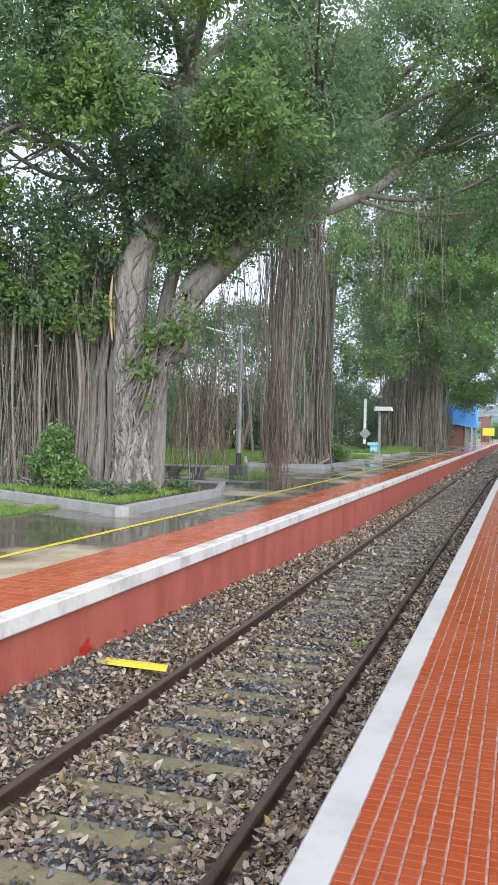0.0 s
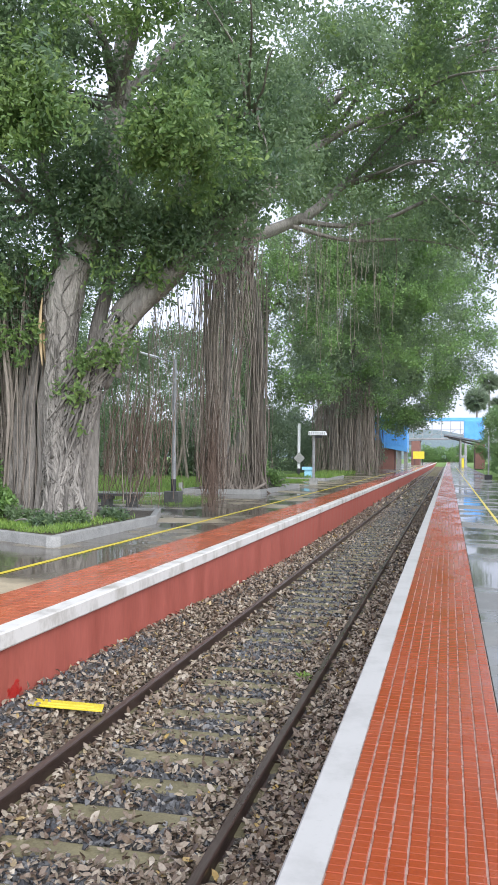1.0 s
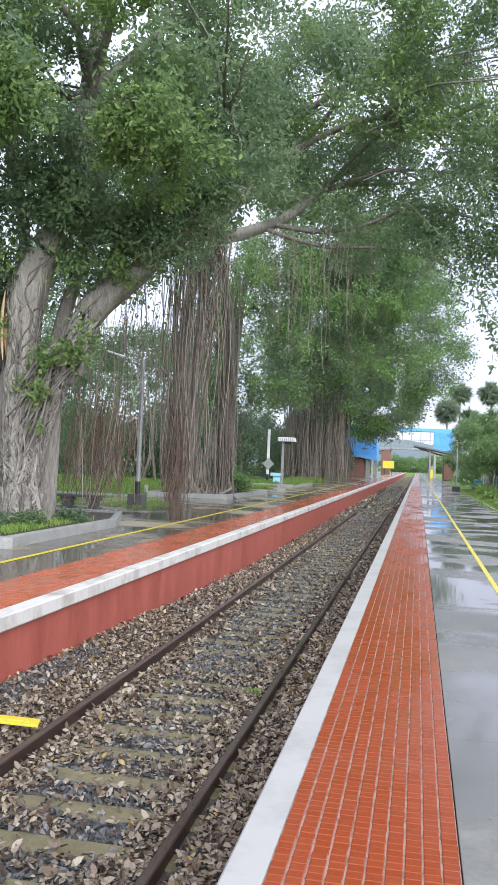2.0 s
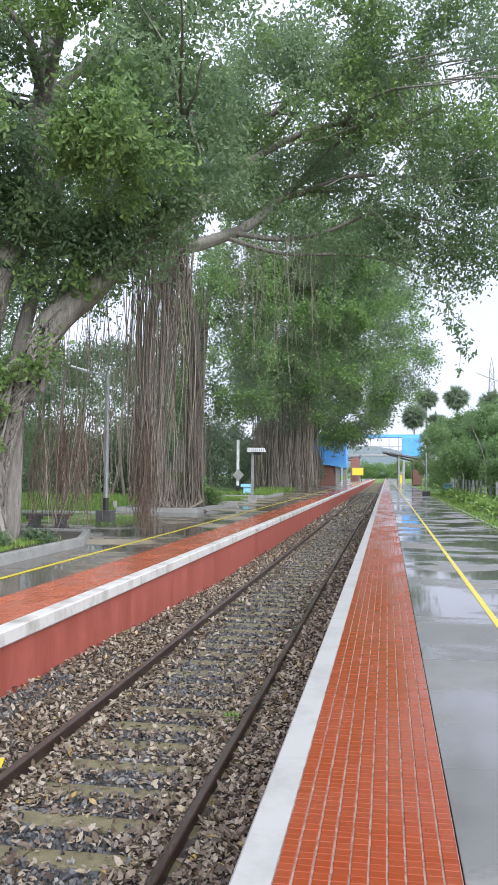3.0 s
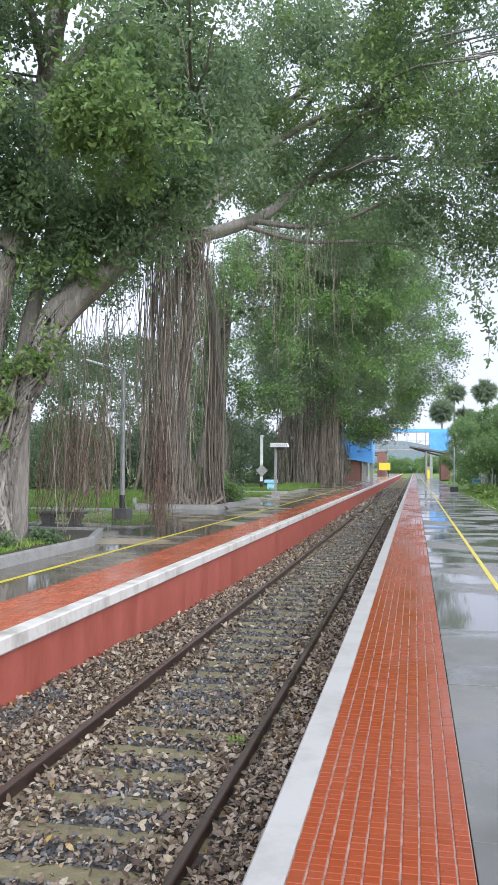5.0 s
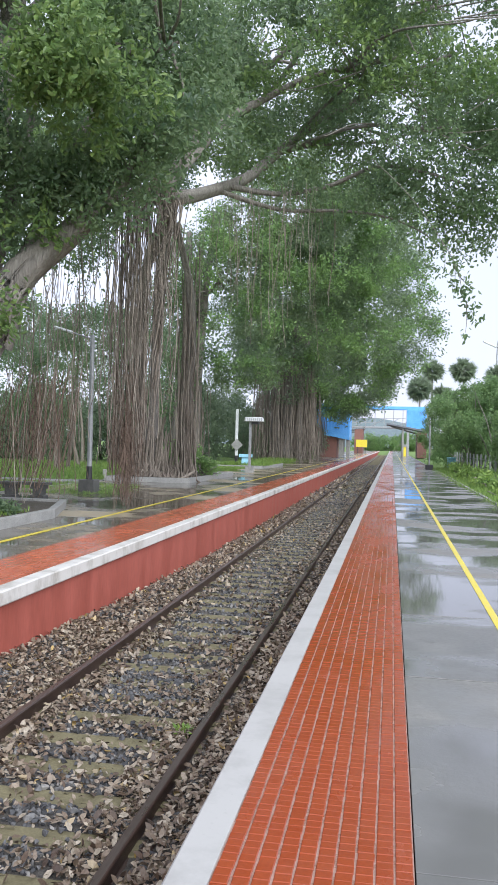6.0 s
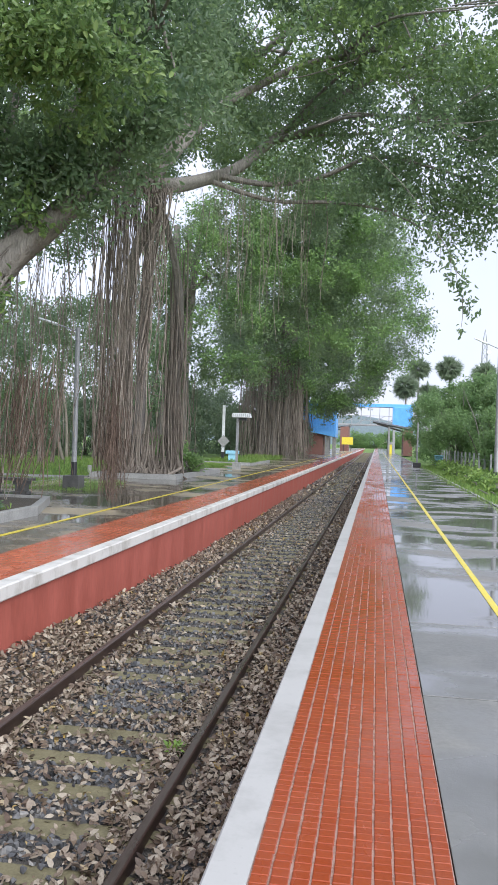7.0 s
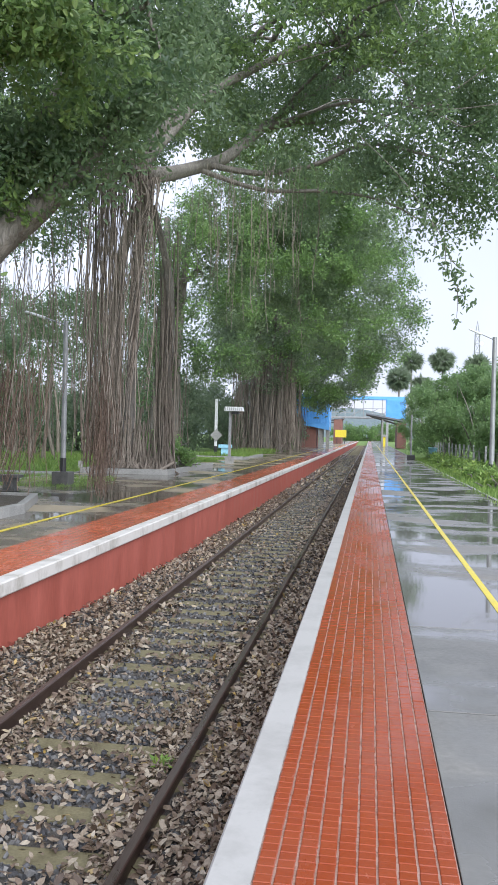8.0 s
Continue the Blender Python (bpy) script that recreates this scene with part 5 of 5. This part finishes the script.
for x in (-0.8, 0.8):
    boxed("post", (x - 0.07, x + 0.07, 0.065, 0.2, -0.05, 2.5), M_BLACK, kiosk)
sig = thing("yellow_signal_box", (4.6, 146, 0.95), "small yellow cabinet on the far platform", "cabinet")
boxed("body", (-0.28, 0.28, -0.25, 0.25, 0, 1.6), M_YELLOW, sig, 0.03)
boxed("hood", (-0.45, 0.45, -0.4, 0.4, 1.6, 2.0), M_KERB, sig, 0.03)
bin_r = thing("blue_bin", (7.1, 69, 0.8), "pale blue litter bin among the weeds", "bin")
boxed("body", (-0.3, 0.3, -0.28, 0.28, 0, 0.9), M_PALEBLUE, bin_r, 0.06)
boxed("rim", (-0.35, 0.35, -0.33, 0.33, 0.9, 1.02), M_PALEBLUE, bin_r, 0.04)
blk = thing("lamp_post", (5.15, 63, ZR), "thin pale post in a dark block at the platform edge", "post")
boxed("block", (-0.27, 0.27, -0.27, 0.27, 0, 0.35), M_BLACK, blk, 0.03)
part("post", rod(bmesh.new(), (0, 0, 0.3), (0, 0, 3.2), 0.06, None, 10), M_GREYPOLE, blk)
bush((0.6, 318, 0.2), "green scrub where the rails leave the view", [(0, 0, 3.0, 6.0, 5, 3.4), (9, 5, 3.6, 6, 5, 4.0), (-8, 4, 3.2, 6, 5, 3.6)], 600, 22, 0.6, 1.0, M_BUSH, "scrub")

mast = thing("lattice_mast", (47, 370, 0.5), "red-grey lattice telecom mast against the cloud", "mast")
H = 53.0
for i, (sx, sy) in enumerate(((-1, -1), (1, -1), (1, 1), (-1, 1))):
    part("leg", rod(bmesh.new(), (sx * 2.2, sy * 2.2, 0), (sx * 0.9, sy * 0.9, H - 6), 0.2, 0.14, 6), M_GREYPOLE, mast)
    part("peak", rod(bmesh.new(), (sx * 0.9, sy * 0.9, H - 6), (0, 0, H), 0.14, 0.08, 6), M_GREYPOLE, mast)
for k in range(12):
    z0, z1 = k * (H - 6) / 12, (k + 1) * (H - 6) / 12
    w0, w1 = 2.2 - 1.3 * k / 12, 2.2 - 1.3 * (k + 1) / 12
    part("brace", rod(bmesh.new(), (-w0, -w0, z0), (w1, -w1, z1), 0.11, None, 5), M_GREYPOLE, mast)
    part("brace", rod(bmesh.new(), (w0, -w0, z0), (-w1, -w1, z1), 0.11, None, 5), M_GREYPOLE, mast)
    part("ring", rod(bmesh.new(), (-w1, -w1, z1), (w1, -w1, z1), 0.11, None, 5), M_GREYPOLE, mast)
for x, z in ((1.6, 43), (-1.9, 37)):
    part("dish", rod(bmesh.new(), (x, -1.2, z), (x, -1.8, z), 0.9, 0.9, 14), M_WHITEPOLE, mast)

# the hill's haze is only its surface colour
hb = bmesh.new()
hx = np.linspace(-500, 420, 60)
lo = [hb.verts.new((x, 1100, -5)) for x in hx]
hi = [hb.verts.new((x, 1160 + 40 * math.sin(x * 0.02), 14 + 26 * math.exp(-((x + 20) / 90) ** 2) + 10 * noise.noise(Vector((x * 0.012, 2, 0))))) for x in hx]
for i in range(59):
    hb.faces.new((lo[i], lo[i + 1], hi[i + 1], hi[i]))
tagged(part("backdrop_hill", hb, M_HILL_HAZE, None, "", True), "hazy blue-grey wooded hill on the horizon", "hill", kind="structure")

rust = Geo()
for k in range(46):
    v, f = SMALL[k % 10]
    y, z = 26.85 + rng.normal() * 0.10, 0.77 + rng.normal() * 0.035
    rust.add(v * (0.0025, 0.035, 0.028) * rng.uniform(0.5, 1.2) + (-1.68, y, z), f)
splash = Geo()
for k in range(60):
    v, f = SMALL[k % 10]
    y, z = 7.83 + rng.normal() * 0.045, 0.22 + rng.normal() * 0.04
    splash.add(v * (0.002, 0.06, 0.055) * rng.uniform(0.4, 1.2) + (-1.748 + 0.017 * (z - 0.2), y, z), f)
splash.part("paint_splash", M_SPLASH, plat_l, "bright red paint splash on the wall", False)
rust.part("rust_patch", M_RAIL, plat_l, "dark rust patch on the coping", False)

# ---- fallen leaves, stones, and small plants on the track ----
g = Geo()
strew(g, SHAPES, 15000, 2.6, 12, 0.037, 1.1)
strew(g, SMALL, 21000, 11, 42, 0.042, 1.2)
strew(g, SMALL, 5000, 40, 120, 0.085, 1.2)
strew(g, SMALL, 7000, -5.5, 2.7, 0.04)
tagged(g.part("loose_stones", M_STONE, ballast, "", False), "crushed grey stones", kind="stuff")


def litter(geo, n, y0, y1, fall, size):
    y = y0 + (y1 - y0) * rng.uniform(size=n) ** fall
    x = rng.uniform(-1.72, 1.74, n)
    dens = np.array([0.95 if (abs(abs(a) - 1.1) < 0.62) else 0.26 for a in x]) + np.array([0.5 * noise.noise(Vector((a * 1.6, b * 0.8, 9))) for a, b in zip(x, y)])
    dens = np.where((x < -1.42) & (y < 11), 0.22, dens)
    dens = np.where((np.abs(x) < 0.8) & (y > 12), dens * 0.5, dens)
    k = (rng.uniform(size=n) < dens) & ((np.abs(x) < 0.79) | (np.abs(x) > 0.955))
    on = (np.abs((y - 4.49) / 0.603 - np.round((y - 4.49) / 0.603)) < 0.19) & (np.abs(x) < 0.62)
    k &= ~(on & (rng.uniform(size=n) < 0.85))
    x, y = x[k], y[k]
    z = np.array([bed_height(a, b) for a, b in zip(x, y)]) + rng.uniform(0.025, 0.065, len(x))
    al = rng.normal(size=(len(x), 3)) * (1, 1, 0.5)
    flakes(geo, np.stack([x, y, z], 1), al, size * rng.uniform(0.45, 1.5, len(x)), 0.52, 0.36)


g = Geo()
litter(g, 72000, 2.6, 14, 1.1, 0.066)
litter(g, 52000, 13, 45, 1.2, 0.08)
litter(g, 7000, 44, 120, 1.2, 0.18)
litter(g, 14000, -5.5, 2.7, 1.0, 0.08)
tagged(g.part("fallen_leaves", M_DRYLEAF, ballast, "", False), "dry tan and brown fallen leaves", kind="stuff")
sprout = thing("sprout", (0.71, 10.05, -0.1), "small bright green weed between rail and stones", "weed")
g = Geo()
sprays(g, np.array([(0, 0, 0.07), (0.04, 0.02, 0.06), (-0.04, 0.03, 0.05)]), 7, 0.04, 0.07, -0.2)
g.part("leaf_tuft", M_GRASS, sprout)

# the 300 nearest stones, each by itself
for k in range(300):
    if k < 12:
        v, f = SHAPES[k]
        gg = Geo()
        gg.add(v, f)
        me = gg.mesh("stone", False)
        me.materials.append(M_STONE)
        SHAPES[k] = (v, f, me)
    y, x = rng.uniform(3.2, 8.5), rng.uniform(-0.76, 0.76)
    if abs((y - 4.49) / 0.603 - round((y - 4.49) / 0.603)) < 0.22:
        y += 0.3
    ob = new("stone", SHAPES[k % 12][2])
    ob.parent, ob.location = ballast, (x, y, -0.125)
    ob.rotation_euler, ob.scale = rng.uniform(0, 6.28, 3), np.full(3, rng.uniform(0.026, 0.045))

# ---- red tiles ----
def tile_shape(w, d, h, ch):
    x, y = w / 2, d / 2
    v = [(-x, -y, -h), (x, -y, -h), (x, y, -h), (-x, y, -h), (-x, -y, -ch), (x, -y, -ch), (x, y, -ch), (-x, y, -ch), (-x + ch, -y + ch, 0), (x - ch, -y + ch, 0), (x - ch, y - ch, 0), (-x + ch, y - ch, 0)]
    f = [(0, 1, 5, 4), (1, 2, 6, 5), (2, 3, 7, 6), (3, 0, 4, 7), (4, 5, 9, 8), (5, 6, 10, 9), (6, 7, 11, 10), (7, 4, 8, 11), (8, 9, 10, 11)]
    return np.array(v), np.array(f)


PX, PY = 0.0742, 0.057
tv, tf = tile_shape(PX - 0.009, PY - 0.0022, 0.02, 0.003)
tv2, tf2 = tile_shape(PX - 0.009, 2 * PY - 0.004, 0.02, 0.003)
tg = Geo()
tg.add(tv, tf)
tile_me = tg.mesh("tile", False)
tile_me.materials.append(M_TILE)
rest = Geo()
made = 0
for j in range(-180, 1196):
    y = 4.6 + j * PY
    if y > 27 and j % 2:
        continue
    for i in range(10):
        x = 1.89 + PX * (i + 0.5) + rng.normal() * 0.0007
        z = ZR + rng.normal() * 0.0009
        if made < 300 and j >= 0:
            ob = new("tile", tile_me)
            ob.parent, ob.location = plat_r, (x, y, z)
            ob.rotation_euler = (rng.normal() * 0.008, rng.normal() * 0.008, 0)
            made += 1
        elif y > 27:
            rest.add(tv2 + (x, y + PY / 2, z), tf2)
        else:
            rest.add(tv + (x, y, z), tf)
tagged(rest.part("red_tile_field", M_TILE, plat_r, "glossy wet red tiles", False), kind="stuff")
rest = Geo()
tv, tf = tile_shape(0.114, 0.155, 0.02, 0.003)
for j in range(300):
    for i in range(8):
        rest.add(tv + (-1.88 - 0.1175 * (i + 0.5), 5.5 + j * 0.16, ZL + rng.normal() * 0.0008), tf)
tagged(rest.part("red_tile_field", M_TILE_SHEEN, plat_l, "wet red tiles of the opposite edge", False), kind="stuff")
fg = Geo()
tv, tf = tile_shape(0.73, 0.98, 0.02, 0.003)
for j in [*range(229), *range(-103, -79)]:
    fg.add(tv + (2.262, 72.8 + j * 0.99, ZR), tf)
tagged(fg.part("far_red_paving", M_TILE, plat_r, "wet red paving", False), kind="stuff")
fg = Geo()
for j in range(247):
    fg.add(tv * (1.27, 1, 1) + (-2.35, 54.1 + j * 0.99, ZL), tf)
for j in range(12):
    fg.add(tv * (1.27, 1, 1) + (-2.35, 4.9 - j * 0.99, ZL), tf)
tagged(fg.part("far_red_paving", M_TILE_SHEEN, plat_l, "wet red paving", False), kind="stuff")
